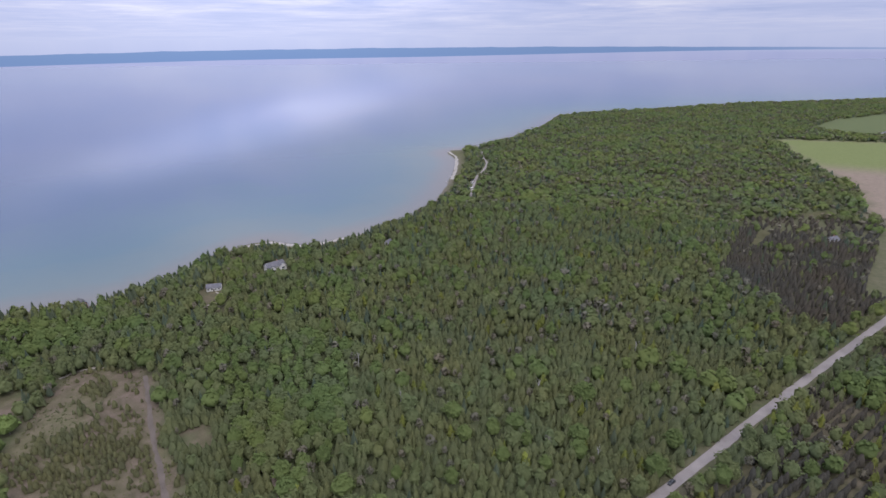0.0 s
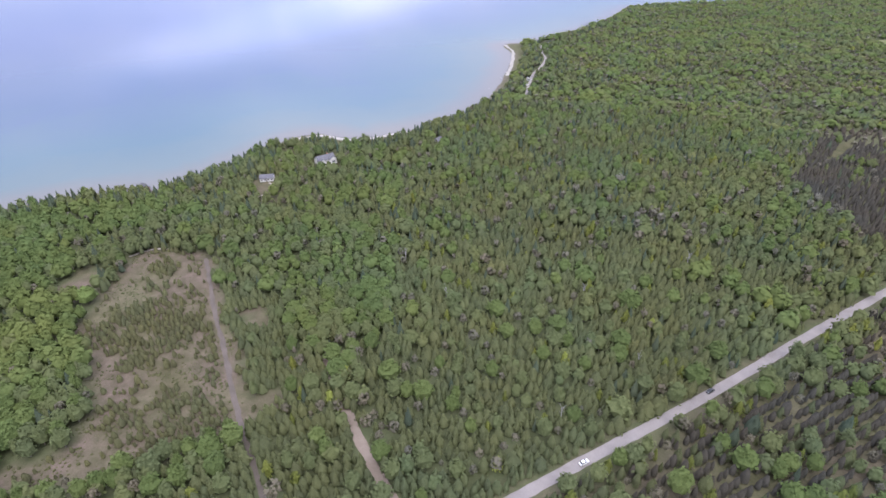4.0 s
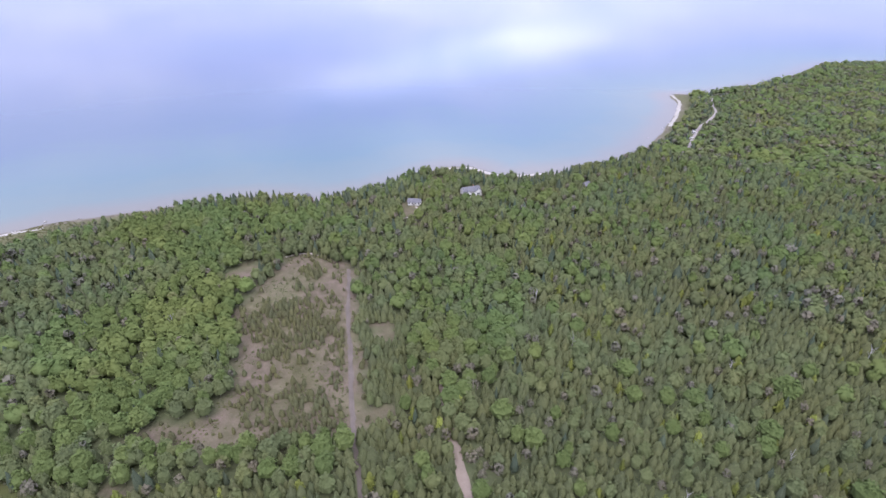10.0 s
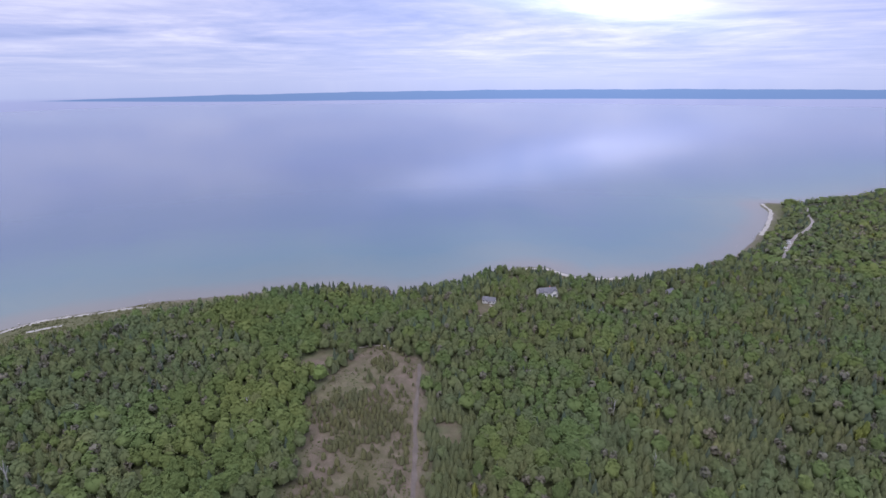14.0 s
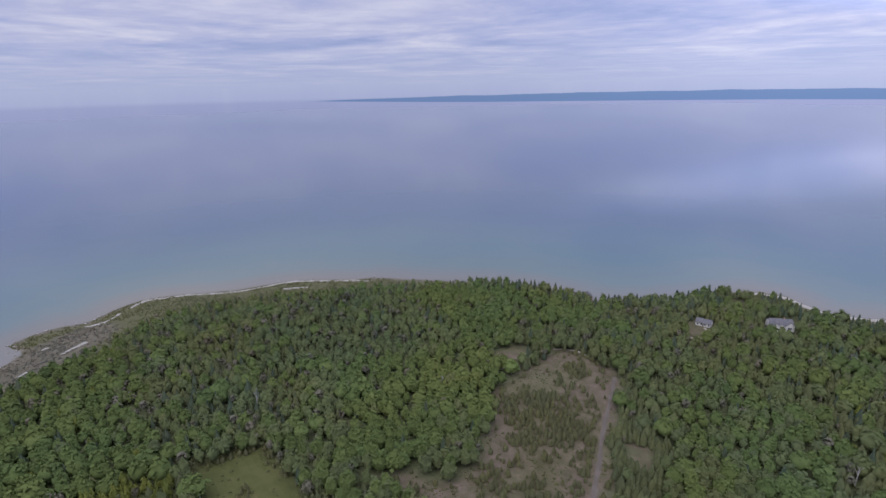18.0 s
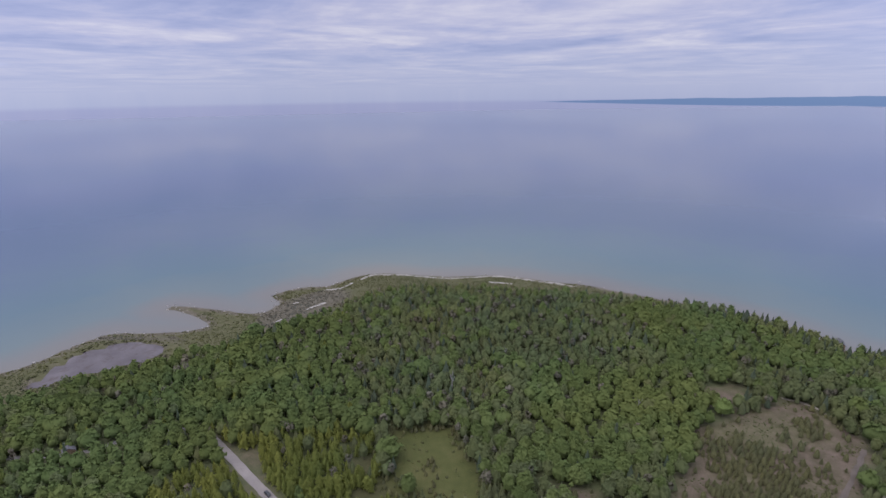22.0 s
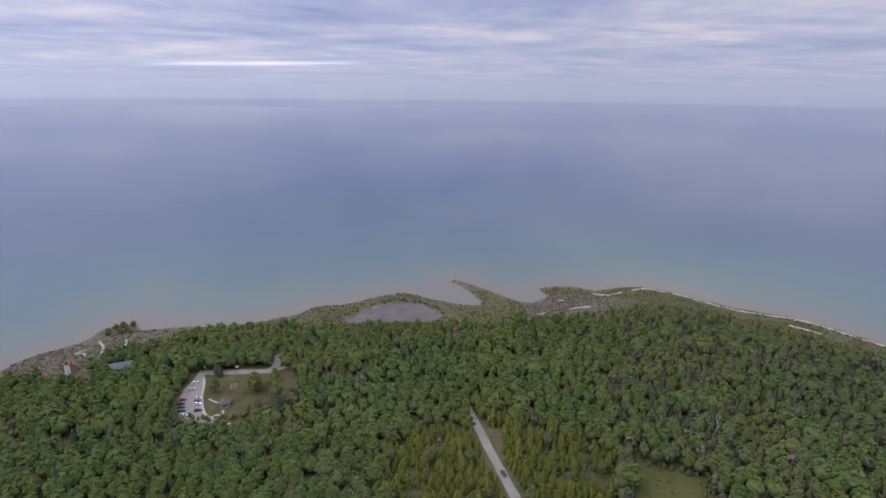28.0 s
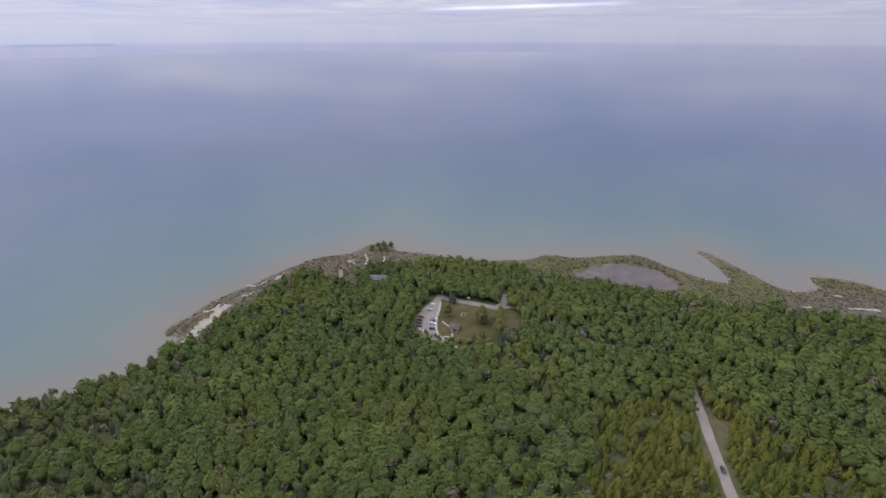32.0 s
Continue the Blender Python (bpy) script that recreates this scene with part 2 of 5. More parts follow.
LEAF = {
    "broadleaf": [(0.05, (0.082, 0.112, 0.047)), (0.35, (0.100, 0.135, 0.048)), (0.65, (0.120, 0.155, 0.056)), (0.97, (0.148, 0.183, 0.065))],
    "mixed": [(0.05, (0.088, 0.108, 0.057)), (0.4, (0.109, 0.132, 0.061)), (0.75, (0.128, 0.151, 0.067)), (0.97, (0.155, 0.171, 0.077))],
    "cedar": [(0.05, (0.086, 0.099, 0.055)), (0.4, (0.108, 0.123, 0.061)), (0.75, (0.127, 0.142, 0.068)), (0.97, (0.153, 0.165, 0.077))],
    "poplar": [(0.05, (0.109, 0.129, 0.039)), (0.4, (0.133, 0.154, 0.043)), (0.75, (0.156, 0.178, 0.048)), (0.97, (0.184, 0.200, 0.054))],
    "spruce": [(0.05, (0.060, 0.080, 0.058)), (0.5, (0.078, 0.100, 0.067)), (0.95, (0.100, 0.124, 0.078))],
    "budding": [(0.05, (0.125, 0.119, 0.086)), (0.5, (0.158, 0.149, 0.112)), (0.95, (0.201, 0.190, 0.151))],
    "larch": [(0.05, (0.068, 0.064, 0.053)), (0.5, (0.080, 0.075, 0.062)), (0.95, (0.097, 0.091, 0.072))],
    "juniper": [(0.05, (0.092, 0.094, 0.054)), (0.5, (0.115, 0.117, 0.060)), (0.95, (0.146, 0.145, 0.069))],
    "marsh": [(0.05, (0.076, 0.080, 0.040)), (0.5, (0.094, 0.098, 0.047)), (0.95, (0.116, 0.119, 0.056))],
    "heath": [(0.05, (0.092, 0.086, 0.064)), (0.5, (0.120, 0.112, 0.086)), (0.95, (0.152, 0.144, 0.116))],
}
LEAVES = {k: foliage(k + "_leaves", v) for k, v in LEAF.items()}
LEAVES_ONE = {k: foliage(k + "_leaves_single", v, True) for k, v in LEAF.items()}
BARK = two_tone("bark", (0.09, 0.075, 0.06), (0.20, 0.18, 0.15), 1.5)
BARK_PALE = two_tone("pale_bark", (0.20, 0.195, 0.185), (0.36, 0.35, 0.33), 1.5)
GRAVEL = two_tone("gravel", (0.152, 0.136, 0.129), (0.226, 0.205, 0.196), 0.12, fine=18, bump=(3.0, 0.05))
DIRT = two_tone("track_dirt", (0.13, 0.102, 0.0806), (0.209, 0.169, 0.14), 0.15, fine=14, bump=(2.0, 0.06))
ASPHALT = two_tone("worn_asphalt", (0.138, 0.13, 0.126), (0.196, 0.184, 0.178), 0.1, fine=20)
CONCRETE = two_tone("concrete", (0.206, 0.196, 0.181), (0.303, 0.294, 0.274), 0.4)
SAND = two_tone("pale_sand", (0.184, 0.17, 0.147), (0.285, 0.271, 0.249), 0.2, fine=10)
TRAIL_DIRT = two_tone("trail_dirt", (0.066, 0.0554, 0.0458), (0.11, 0.0915, 0.0792), 0.15, fine=14)
PALE_DIRT = two_tone("pale_dirt", (0.187, 0.162, 0.137), (0.302, 0.274, 0.238), 0.2, fine=10)
ROCK = two_tone("limestone", (0.173, 0.162, 0.144), (0.302, 0.288, 0.266), 0.5)


# ---------------------------------------------------------------- plan: shapes on the ground
def glide(points, steps=5, closed=False):
    """A smooth curve through the corners of a plan."""
    p = np.array(points, float)
    q = np.vstack([p[-1:], p, p[:2]]) if closed else np.vstack([2 * p[0] - p[1], p, 2 * p[-1] - p[-2]])
    out = []
    for i in range(1, len(q) - 2):
        for s in np.arange(steps) / steps:
            a, b, c, d = q[i - 1], q[i], q[i + 1], q[i + 2]
            out.append(0.5 * (2 * b + (c - a) * s + (2 * a - 5 * b + 4 * c - d) * s ** 2 + (3 * b - a - 3 * c + d) * s ** 3))
    if not closed:
        out.append(q[-2])
    return np.array(out)


def inside(poly, x, y):
    """Which of the places (x, y) lie in a polygon."""
    p = np.asarray(poly, float)
    hit = np.zeros(x.shape, bool)
    for (x0, y0), (x1, y1) in zip(p, np.roll(p, -1, axis=0)):
        if y0 != y1:
            cross = ((y0 > y) != (y1 > y)) & (x < (x1 - x0) * (y - y0) / (y1 - y0) + x0)
            hit ^= cross
    return hit


def away(line, x, y, closed=False):
    """Distance from places to a line of points."""
    p = np.asarray(line, float)
    ends = np.roll(p, -1, axis=0) if closed else p[1:]
    best = np.full(x.shape, 1e9)
    for (x0, y0), (x1, y1) in zip(p, ends):
        dx, dy = x1 - x0, y1 - y0
        s = np.clip(((x - x0) * dx + (y - y0) * dy) / max(dx * dx + dy * dy, 1e-9), 0, 1)
        best = np.minimum(best, (x - x0 - s * dx) ** 2 + (y - y0 - s * dy) ** 2)
    return np.sqrt(best)


def rough(x, y, size, seed=0):
    """Smooth value noise in 0..1 over the plan."""
    u, v = x / size + seed * 17.3, y / size - seed * 9.1
    i, j = np.floor(u), np.floor(v)
    a, b = u - i, v - j
    a, b = a * a * (3 - 2 * a), b * b * (3 - 2 * b)

    def h(p, q):
        s = np.sin(p * 127.1 + q * 311.7 + seed * 74.7) * 43758.5453
        return s - np.floor(s)
    return (h(i, j) * (1 - a) + h(i + 1, j) * a) * (1 - b) + (h(i, j + 1) * (1 - a) + h(i + 1, j + 1) * a) * b


NORTH_SHORE = [(4850, 2500), (1450, 1775), (893, 1690), (650, 1588), (400, 1518), (322, 1460), (236, 1268), (140, 1115), (72, 1036), (16, 1008),
               (30, 932), (24, 840), (4, 716), (-12, 655), (-45, 592), (-96, 546), (-130, 524), (-152, 522), (-180, 533), (-208, 520)]
WEST_SHORE = [(-226, 482), (-246, 432), (-283, 390), (-330, 380), (-378, 354), (-428, 302), (-470, 264), (-484, 240), (-519, 190), (-534, 128),
              (-559, 74), (-561, 40), (-538, 5), (-541, -12), (-535, -36), (-523, -51), (-514, -48), (-503, -41), (-490, -49), (-482, -60), (-486, -74), (-499, -96), (-517, -126), (-521, -142), (-515, -144), (-499, -126), (-470, -101)]
SOUTH_SHORE = [(-459, -110), (-462, -150), (-470, -178), (-455, -197), (-424, -222), (-412, -244), (-386, -255), (-352, -292), (-334, -331),
               (-320, -358), (-327, -378), (-312, -388), (-284, -386), (-256, -401), (-219, -399), (-182, -392), (-150, -389), (-125, -377),
               (-105, -369), (-103, -361), (-109, -353), (-98, -343), (-62, -332), (-20, -342), (40, -365), (220, -440), (1000, -800), (4850, -2000)]
COAST = glide(NORTH_SHORE + WEST_SHORE + SOUTH_SHORE, 4)
POND = glide([(-384, -206), (-418, -200), (-440, -184), (-447, -157), (-432, -130), (-414, -128), (-404, -146), (-394, -176)], 4, True)
# where the trees end towards the shore
TREE_LINE = [(4850, 2470), (1450, 1760), (893, 1672), (650, 1570), (405, 1500), (332, 1448), (250, 1262), (150, 1105), (80, 1020), (52, 1000), (52, 930), (42, 840),
             (14, 716), (-4, 655), (-40, 578), (-92, 527), (-128, 503), (-152, 499), (-182, 509), (-201, 501), (-220, 479), (-240, 428), (-280, 382),
             (-328, 372), (-374, 346), (-422, 290), (-446, 234), (-468, 188), (-486, 146), (-504, 106), (-508, 78), (-497, 50), (-474, 14), (-452, -14), (-430, -48), (-408, -82)]
TREE_LINE_SOUTH = [(-398, -119), (-380, -158), (-362, -195), (-357, -240), (-336, -284), (-314, -308), (-288, -325), (-258, -340), (-232, -360),
                   (-212, -368), (-192, -368), (-164, -352), (-142, -348), (-118, -336), (-96, -334), (-65, -326), (-20, -336), (40, -358), (220, -430), (1000, -785), (4850, -1980)]
WOODS = np.array(TREE_LINE + TREE_LINE_SOUTH)
ROAD = glide([(900, 720), (560, 498), (343, 349.5), (260, 294), (227.5, 272.5), (177.5, 237.8), (133.6, 206.8), (98.6, 182.8), (67.7, 162.6), (39.8, 144.5), (-90, 58.5), (-216, -22.2), (-294, -70.5)], 6)
LANE = glide([(-294, -69), (-307, -90), (-305, -118), (-298, -143), (-304, -185), (-311, -220)], 5)
TRACK = glide([(-112, 240), (-100, 226), (-87, 205), (-76, 184), (-62, 163), (-46, 138), (-31, 119), (-16, 101)], 5)
TRAIL = glide([(-190, 286), (-160, 234), (-134, 193), (-114, 160), (-91, 126), (-74, 100)], 5)
NORTH_ROAD = glide([(118, 1040), (98, 1022), (85, 996), (80, 940), (83, 893), (72, 840), (59, 801), (48, 730), (40, 656)], 5)
DRIVE = glide([(-192, 408), (-186, 402), (-182, 393), (-185, 386), (-192, 380)], 5)
ACCESS = glide([(-276, -260), (-280, -246), (-286, -230), (-292, -213)], 5)
ACCESS_FORK = glide([(-290, -216), (-298, -215), (-306, -218), (-314, -223)], 5)
DITCH = [(-244, -95), (-190, -64), (-150, -40)]
CLEARING = np.array([(-242, 284), (-229, 294), (-190, 291), (-180, 280), (-152, 234), (-126, 194), (-106, 162), (-112, 152), (-122, 145), (-142, 128), (-204, 106), (-200, 124), (-182, 134),
                     (-184, 158), (-208, 189), (-232, 209), (-228, 223), (-236, 255)])
COVE = np.array([(-270, 242), (-266, 268), (-247, 268), (-242, 252), (-247, 234)])
SOIL_PATCH = np.array([(-142, 234), (-129, 240), (-117, 222), (-133, 218)])
SOIL_PATCH_LOW = np.array([(-116, 168), (-99, 175), (-92, 163), (-108, 155)])
LAWN = glide([(-272, 32), (-270, 66), (-249, 73), (-224, 78), (-200, 68), (-200, 52), (-220, 30), (-247, 26)], 4, True)
MEADOW = glide([(-278, -262), (-282, -224), (-300, -206), (-292, -196), (-268, -178), (-248, -176), (-230, -190), (-226, -220), (-236, -248), (-262, -262)], 4, True)
YARD = glide([(-180, 362), (-172, 374), (-181, 406), (-188, 424), (-206, 422), (-208, 404), (-196, 380)], 4, True)
SHORE_YARD = glide([(-180, 482), (-192, 494), (-204, 500), (-215, 490), (-216, 472), (-204, 458), (-190, 452), (-179, 462)], 4, True)
HOUSE_YARD = glide([(-172, 446), (-158, 436), (-138, 446), (-136, 470), (-152, 482), (-170, 470)], 4, True)
FIELD = np.array([(684, 1085), (608, 845), (580, 707), (503, 585), (520, 505), (640, 440), (1500, 700), (1400, 1180), (880, 1030)])
FAR_FIELD = np.array([(830, 1200), (900, 1100), (1300, 1300), (1300, 1480), (1000, 1340)])
BROWN_WOOD = np.array([(355, 580), (420, 580), (500, 550), (520, 520), (360, 372), (286, 326), (262, 357), (258, 443), (300, 500)])
MOSS = np.array([(-169, 181), (-162, 192), (-146, 176), (-150, 164)])
GLADE = np.array([(312, 490), (326, 496), (372, 545), (352, 545)])
GLADE_FAR = np.array([(420, 580), (478, 592), (476, 606), (424, 600)])
SCRUB = glide([(-142, -128), (-170, -126), (-184, -96), (-172, -78), (-132, -100)], 4, True)
LOT_CLEAR = glide([(-280, -266), (-256, -258.5), (-240, -253), (-224, -243), (-216, -230), (-215, -214), (-220, -196), (-234, -188), (-245, -215), (-270, -250)], 3, True)
HEATH = [np.array(p) for p in ([(-528, 10), (-512, 26), (-488, 22), (-462, -6), (-436, -48), (-456, -62), (-484, -56), (-506, -34), (-520, -14)],
                              [(-330, -345), (-300, -322), (-262, -340), (-215, -365), (-212, -399), (-256, -402), (-300, -388), (-330, -375)],
                              [(-215, -365), (-192, -366), (-150, -352), (-112, -340), (-100, -350), (-105, -372), (-150, -392), (-215, -402)],
                              [(-466, -190), (-446, -120), (-436, -112), (-452, -160), (-456, -196)])]
OPEN_SCRUB = np.array([(-266, 28), (-250, 14), (-228, 2), (-200, 8), (-190, 40), (-200, 60), (-222, 34), (-244, 28)])
VERGE_SOIL = np.array([(-279, -57), (-277, -42), (-254, -37), (-246, -32), (-266, -49)])
SOIL_SPOT = np.array([(-194, 85), (-186, 93), (-175, 93), (-180, 84)])
CUT = [(-272, 89), (-235, 98), (-200, 107)]
LOT_RIM = [(-268, -260), (-256, -256), (-243, -251), (-232, -241), (-226, -231), (-225, -222), (-227, -212), (-230, -204), (-232, -196)]
STATION = np.array([(-278, -352), (-262, -334), (-236, -336), (-226, -350), (-236, -362), (-262, -366)])


def axis(marks):
    """Grid lines: (place, step) pairs, the step gliding between them."""
    out, k = [marks[0][0]], 0
    while out[-1] < marks[-1][0]:
        while k < len(marks) - 2 and out[-1] >= marks[k + 1][0]:
            k += 1
        (a, sa), (b, sb) = marks[k], marks[k + 1]
        f = min(max((out[-1] - a) / (b - a), 0), 1)
        out.append(out[-1] + sa * (sb / sa) ** f)
    out[-1] = marks[-1][0]
    return np.array(out)


def sheet(name, xs, ys, height_of, material, attributes):
    """A grid of ground or water with named values on its corners."""
    x, y = np.meshgrid(xs, ys)
    z = height_of(x, y)
    me = bpy.data.meshes.new(name)
    nx, ny = len(xs), len(ys)
    i = np.arange(nx * ny).reshape(ny, nx)
    quads = np.stack([i[:-1, :-1], i[:-1, 1:], i[1:, 1:], i[1:, :-1]], -1).reshape(-1, 4)
    me.vertices.add(nx * ny)
    me.vertices.foreach_set("co", np.stack([x, y, z], -1).ravel().astype(np.float32))
    me.loops.add(quads.size)
    me.loops.foreach_set("vertex_index", quads.ravel().astype(np.int32))
    me.polygons.add(len(quads))
    me.polygons.foreach_set("loop_start", np.arange(0, quads.size, 4, dtype=np.int32))
    me.update(calc_edges=True)
    for key, value in attributes(x, y).items():
        me.attributes.new(key, "FLOAT", "POINT").data.foreach_set("value", value.ravel().astype(np.float32))
    me.polygons.foreach_set("use_smooth", np.ones(len(quads), bool))
    me.materials.append(material)
    return new(name, me)


def shore_side(x, y):
    """Metres inland of the water's edge, negative out on the water."""
    d = away(COAST, x, y)
    land = inside(np.vstack([COAST, [(6000, -2000), (6000, 2500)]]), x, y)
    d = np.where(land, d, -d)
    pond = inside(POND, x, y)
    return np.where(pond, -np.minimum(away(POND, x, y, True), 3.0), d)


def land_height(x, y):
    s = shore_side(x, y) + (rough(x, y, 14, 3) - 0.5) * 2.6
    z = np.where(s > 0, np.minimum(0.10 + 0.05 * s, 1.6), np.maximum(0.10 * s, -6.0))
    return z + np.where(s > 12, (rough(x, y, 60, 5) - 0.5) * 1.2, 0)


def ground_values(x, y):
    def soft(poly, reach=5.0):
        d = away(poly, x, y, True)
        d = np.where(inside(poly, x, y), d, -d)
        return np.clip(0.5 + (d + (rough(x, y, 9, 2) - 0.5) * 8) / (2 * reach), 0, 1)
    verge = np.clip(1.2 - np.abs(away(ROAD, x, y) - 4.5) / 2.5, 0, 0.5)
    bare = np.maximum.reduce([verge, np.clip(soft(CLEARING, 4) * 1.5, 0, 1), soft(COVE, 3), np.clip(soft(SOIL_PATCH, 3) * 1.6, 0, 1), np.clip(soft(SOIL_PATCH_LOW, 3) * 1.6, 0, 1), soft(STATION, 4) * 0.6, soft(VERGE_SOIL, 3), soft(SOIL_SPOT, 2), soft(YARD) * 0.9, soft(SHORE_YARD) * 0.9, soft(BROWN_WOOD, 8) * 0.4, np.where((y < 0.66 * x + 108) & (x > 10) & (x < 420), 0.75, 0.0)])
    lawn = soft(LAWN, 3)
    grass = np.maximum.reduce([lawn, soft(MEADOW, 3), soft(MOSS, 3) * 0.7, soft(GLADE, 4), soft(GLADE_FAR, 4), soft(HOUSE_YARD) * 0.7, soft(YARD) * 0.2, soft(SCRUB) * 0.5, soft(OPEN_SCRUB) * 0.8])
    s = shore_side(x, y)
    out_of_woods = np.clip(0.5 - np.where(inside(WOODS, x, y), 1, -1) * away(WOODS, x, y) / 8, 0, 1)
    beach = np.clip(1.3 - np.abs(s - 2) / 4, 0, 1)
    f = soft(FIELD, 6)
    crop = f * np.clip((x * 0.62 + y * 0.78 - 1055 + 0.35 * (y - 800)) / 90 + 0.5, 0, 1)
    return {"lawn": lawn, "bare": bare, "grass": grass, "marsh": out_of_woods, "beach": beach, "field": f, "crop": crop, "scrub": soft(FAR_FIELD, 12), "heath": np.maximum.reduce([soft(p, 6) for p in HEATH])}


def ground_colour(n, co):
    def value(key):
        return n.add("ShaderNodeAttribute", attribute=key).outputs["Fac"]
    big, mid, fine = n.noise(co, 0.03, 4.0), n.noise(co, 0.18, 4.0), n.noise(co, 1.3, 3.0)
    grain = n.math("ADD", n.math("MULTIPLY", mid, 0.6), n.math("MULTIPLY", fine, 0.4))
    floor = n.ramp(grain, [(0.3, (0.050, 0.060, 0.029)), (0.7, (0.084, 0.091, 0.046))])
    bare = n.ramp(grain, [(0.30, (0.050, 0.047, 0.027)), (0.44, (0.074, 0.062, 0.042)), (0.58, (0.102, 0.080, 0.062)), (0.72, (0.134, 0.104, 0.084))])
    moss = n.ramp(grain, [(0.3, (0.0593, 0.0684, 0.0274)), (0.7, (0.095, 0.0988, 0.0426))])
    bare = n.mix(n.ramp(big, [(0.44, (0, 0, 0)), (0.62, (0.42, 0.42, 0.42))]), bare, moss)
    grass = n.ramp(n.math("ADD", n.math("MULTIPLY", grain, 0.6), n.math("MULTIPLY", big, 0.4)), [(0.36, (0.038, 0.040, 0.017)), (0.5, (0.058, 0.055, 0.026)), (0.64, (0.086, 0.071, 0.042))])
    marsh = n.ramp(grain, [(0.3, (0.054, 0.057, 0.028)), (0.5, (0.074, 0.074, 0.038)), (0.7, (0.096, 0.088, 0.054))])
    sand = n.ramp(grain, [(0.35, (0.0646, 0.057, 0.0418)), (0.55, (0.106, 0.0912, 0.0745)), (0.72, (0.213, 0.19, 0.167))])
    soil = n.ramp(grain, [(0.3, (0.129, 0.103, 0.0798)), (0.7, (0.19, 0.152, 0.118))])
    crop = n.ramp(grain, [(0.3, (0.095, 0.114, 0.0418)), (0.7, (0.125, 0.144, 0.0547))])
    scrub = n.ramp(grain, [(0.3, (0.0608, 0.0798, 0.0342)), (0.7, (0.0912, 0.106, 0.0456))])
    col = n.mix(value("bare"), floor, bare)
    col = n.mix(value("grass"), col, grass)
    lawn = n.ramp(n.math("ADD", n.math("MULTIPLY", grain, 0.6), n.math("MULTIPLY", big, 0.4)), [(0.34, (0.040, 0.047, 0.017)), (0.5, (0.058, 0.064, 0.022)), (0.66, (0.084, 0.079, 0.034))])
    col = n.mix(value("lawn"), col, lawn)
    col = n.mix(value("scrub"), col, scrub)
    col = n.mix(value("field"), col, soil)
    col = n.mix(value("crop"), col, crop)
    col = n.mix(value("marsh"), col, marsh)
    heath = n.ramp(grain, [(0.3, (0.062, 0.056, 0.040)), (0.55, (0.092, 0.083, 0.062)), (0.7, (0.142, 0.130, 0.110))])
    col = n.mix(value("heath"), col, heath)
    return n.mix(value("beach"), col, sand)


GROUND = surface("ground", ground_colour, 0.95, 0.1, bump=(0.8, 0.25))
gx = axis([(-4850, 700), (-640, 12), (-540, 7), (-80, 7.5), (120, 10), (700, 40), (4850, 700)])
gy = axis([(-4850, 700), (-520, 12), (-410, 7), (300, 7), (560, 10), (1100, 25), (1800, 40), (4850, 700)])
ground = tagged(sheet("ground", gx, gy, land_height, GROUND, ground_values), "wooded shore land with bare clearings and fields", "ground", kind="structure")


def water_colour(n, co):
    off = n.add("ShaderNodeAttribute", attribute="offshore").outputs["Fac"]
    swirl = n.noise(n.vec("MULTIPLY", co, (1.0, 1.0, 1.0)).outputs[0], 0.012, 4.0, 0.6, 0.8)
    d = n.math("ADD", off, n.math("MULTIPLY", n.math("SUBTRACT", swirl, 0.5), n.math("MULTIPLY", off, 0.9)))
    return n.ramp(n.math("MULTIPLY", d, 0.00125, True), [(0.0, (0.124, 0.117, 0.102)), (0.022, (0.117, 0.119, 0.109)), (0.055, (0.094, 0.123, 0.122)), (0.14, (0.074, 0.114, 0.128)),
                                                         (0.36, (0.070, 0.099, 0.138)), (1.0, (0.082, 0.103, 0.155))])


m_water = bpy.data.materials.new("lake_water")
m_water.use_nodes = True
n_ = Nodes(m_water.node_tree)
co_ = n_.add("ShaderNodeTexCoord").outputs["Object"]
ripple = n_.add("ShaderNodeBump", {"Height": n_.noise(co_, 0.35, 3.0), "Strength": 0.06, "Distance": 0.2})
body = n_.add("ShaderNodeBsdfDiffuse", {"Color": water_colour(n_, co_)})
shine = n_.add("ShaderNodeBsdfGlossy", {"Color": (0.935, 0.95, 0.985, 1.0), "Roughness": 0.085, "Normal": ripple.outputs[0]})
facing = n_.add("ShaderNodeFresnel", {"IOR": 1.33, "Normal": ripple.outputs[0]}).outputs[0]
# small waves never let the far water shine quite like a mirror
pw = n_.add("ShaderNodeMixShader", {0: n_.math("MULTIPLY", facing, 0.80), 1: body.outputs[0], 2: shine.outputs[0]})
n_.add("ShaderNodeOutputMaterial", {0: pw.outputs[0]})
wx = axis([(-4850, 400), (-1200, 60), (-620, 10), (-60, 10), (60, 25), (600, 80), (4850, 700)])
wy = axis([(-4850, 400), (-900, 60), (-460, 10), (560, 12), (1060, 16), (2000, 90), (4850, 400)])
lake = sheet("water", wx, wy, lambda x, y: np.zeros(x.shape), m_water, lambda x, y: {"offshore": np.clip(-shore_side(x, y), 0, 900)})
tagged(lake, "calm lake, tan shallows turning teal and blue", "water", kind="structure")


# ---------------------------------------------------------------- roads
def mesh_of(name, verts, faces, material):
    me = bpy.data.meshes.new(name)
    me.from_pydata(verts, [], faces)
    me.materials.append(material)
    me.update()
    return me


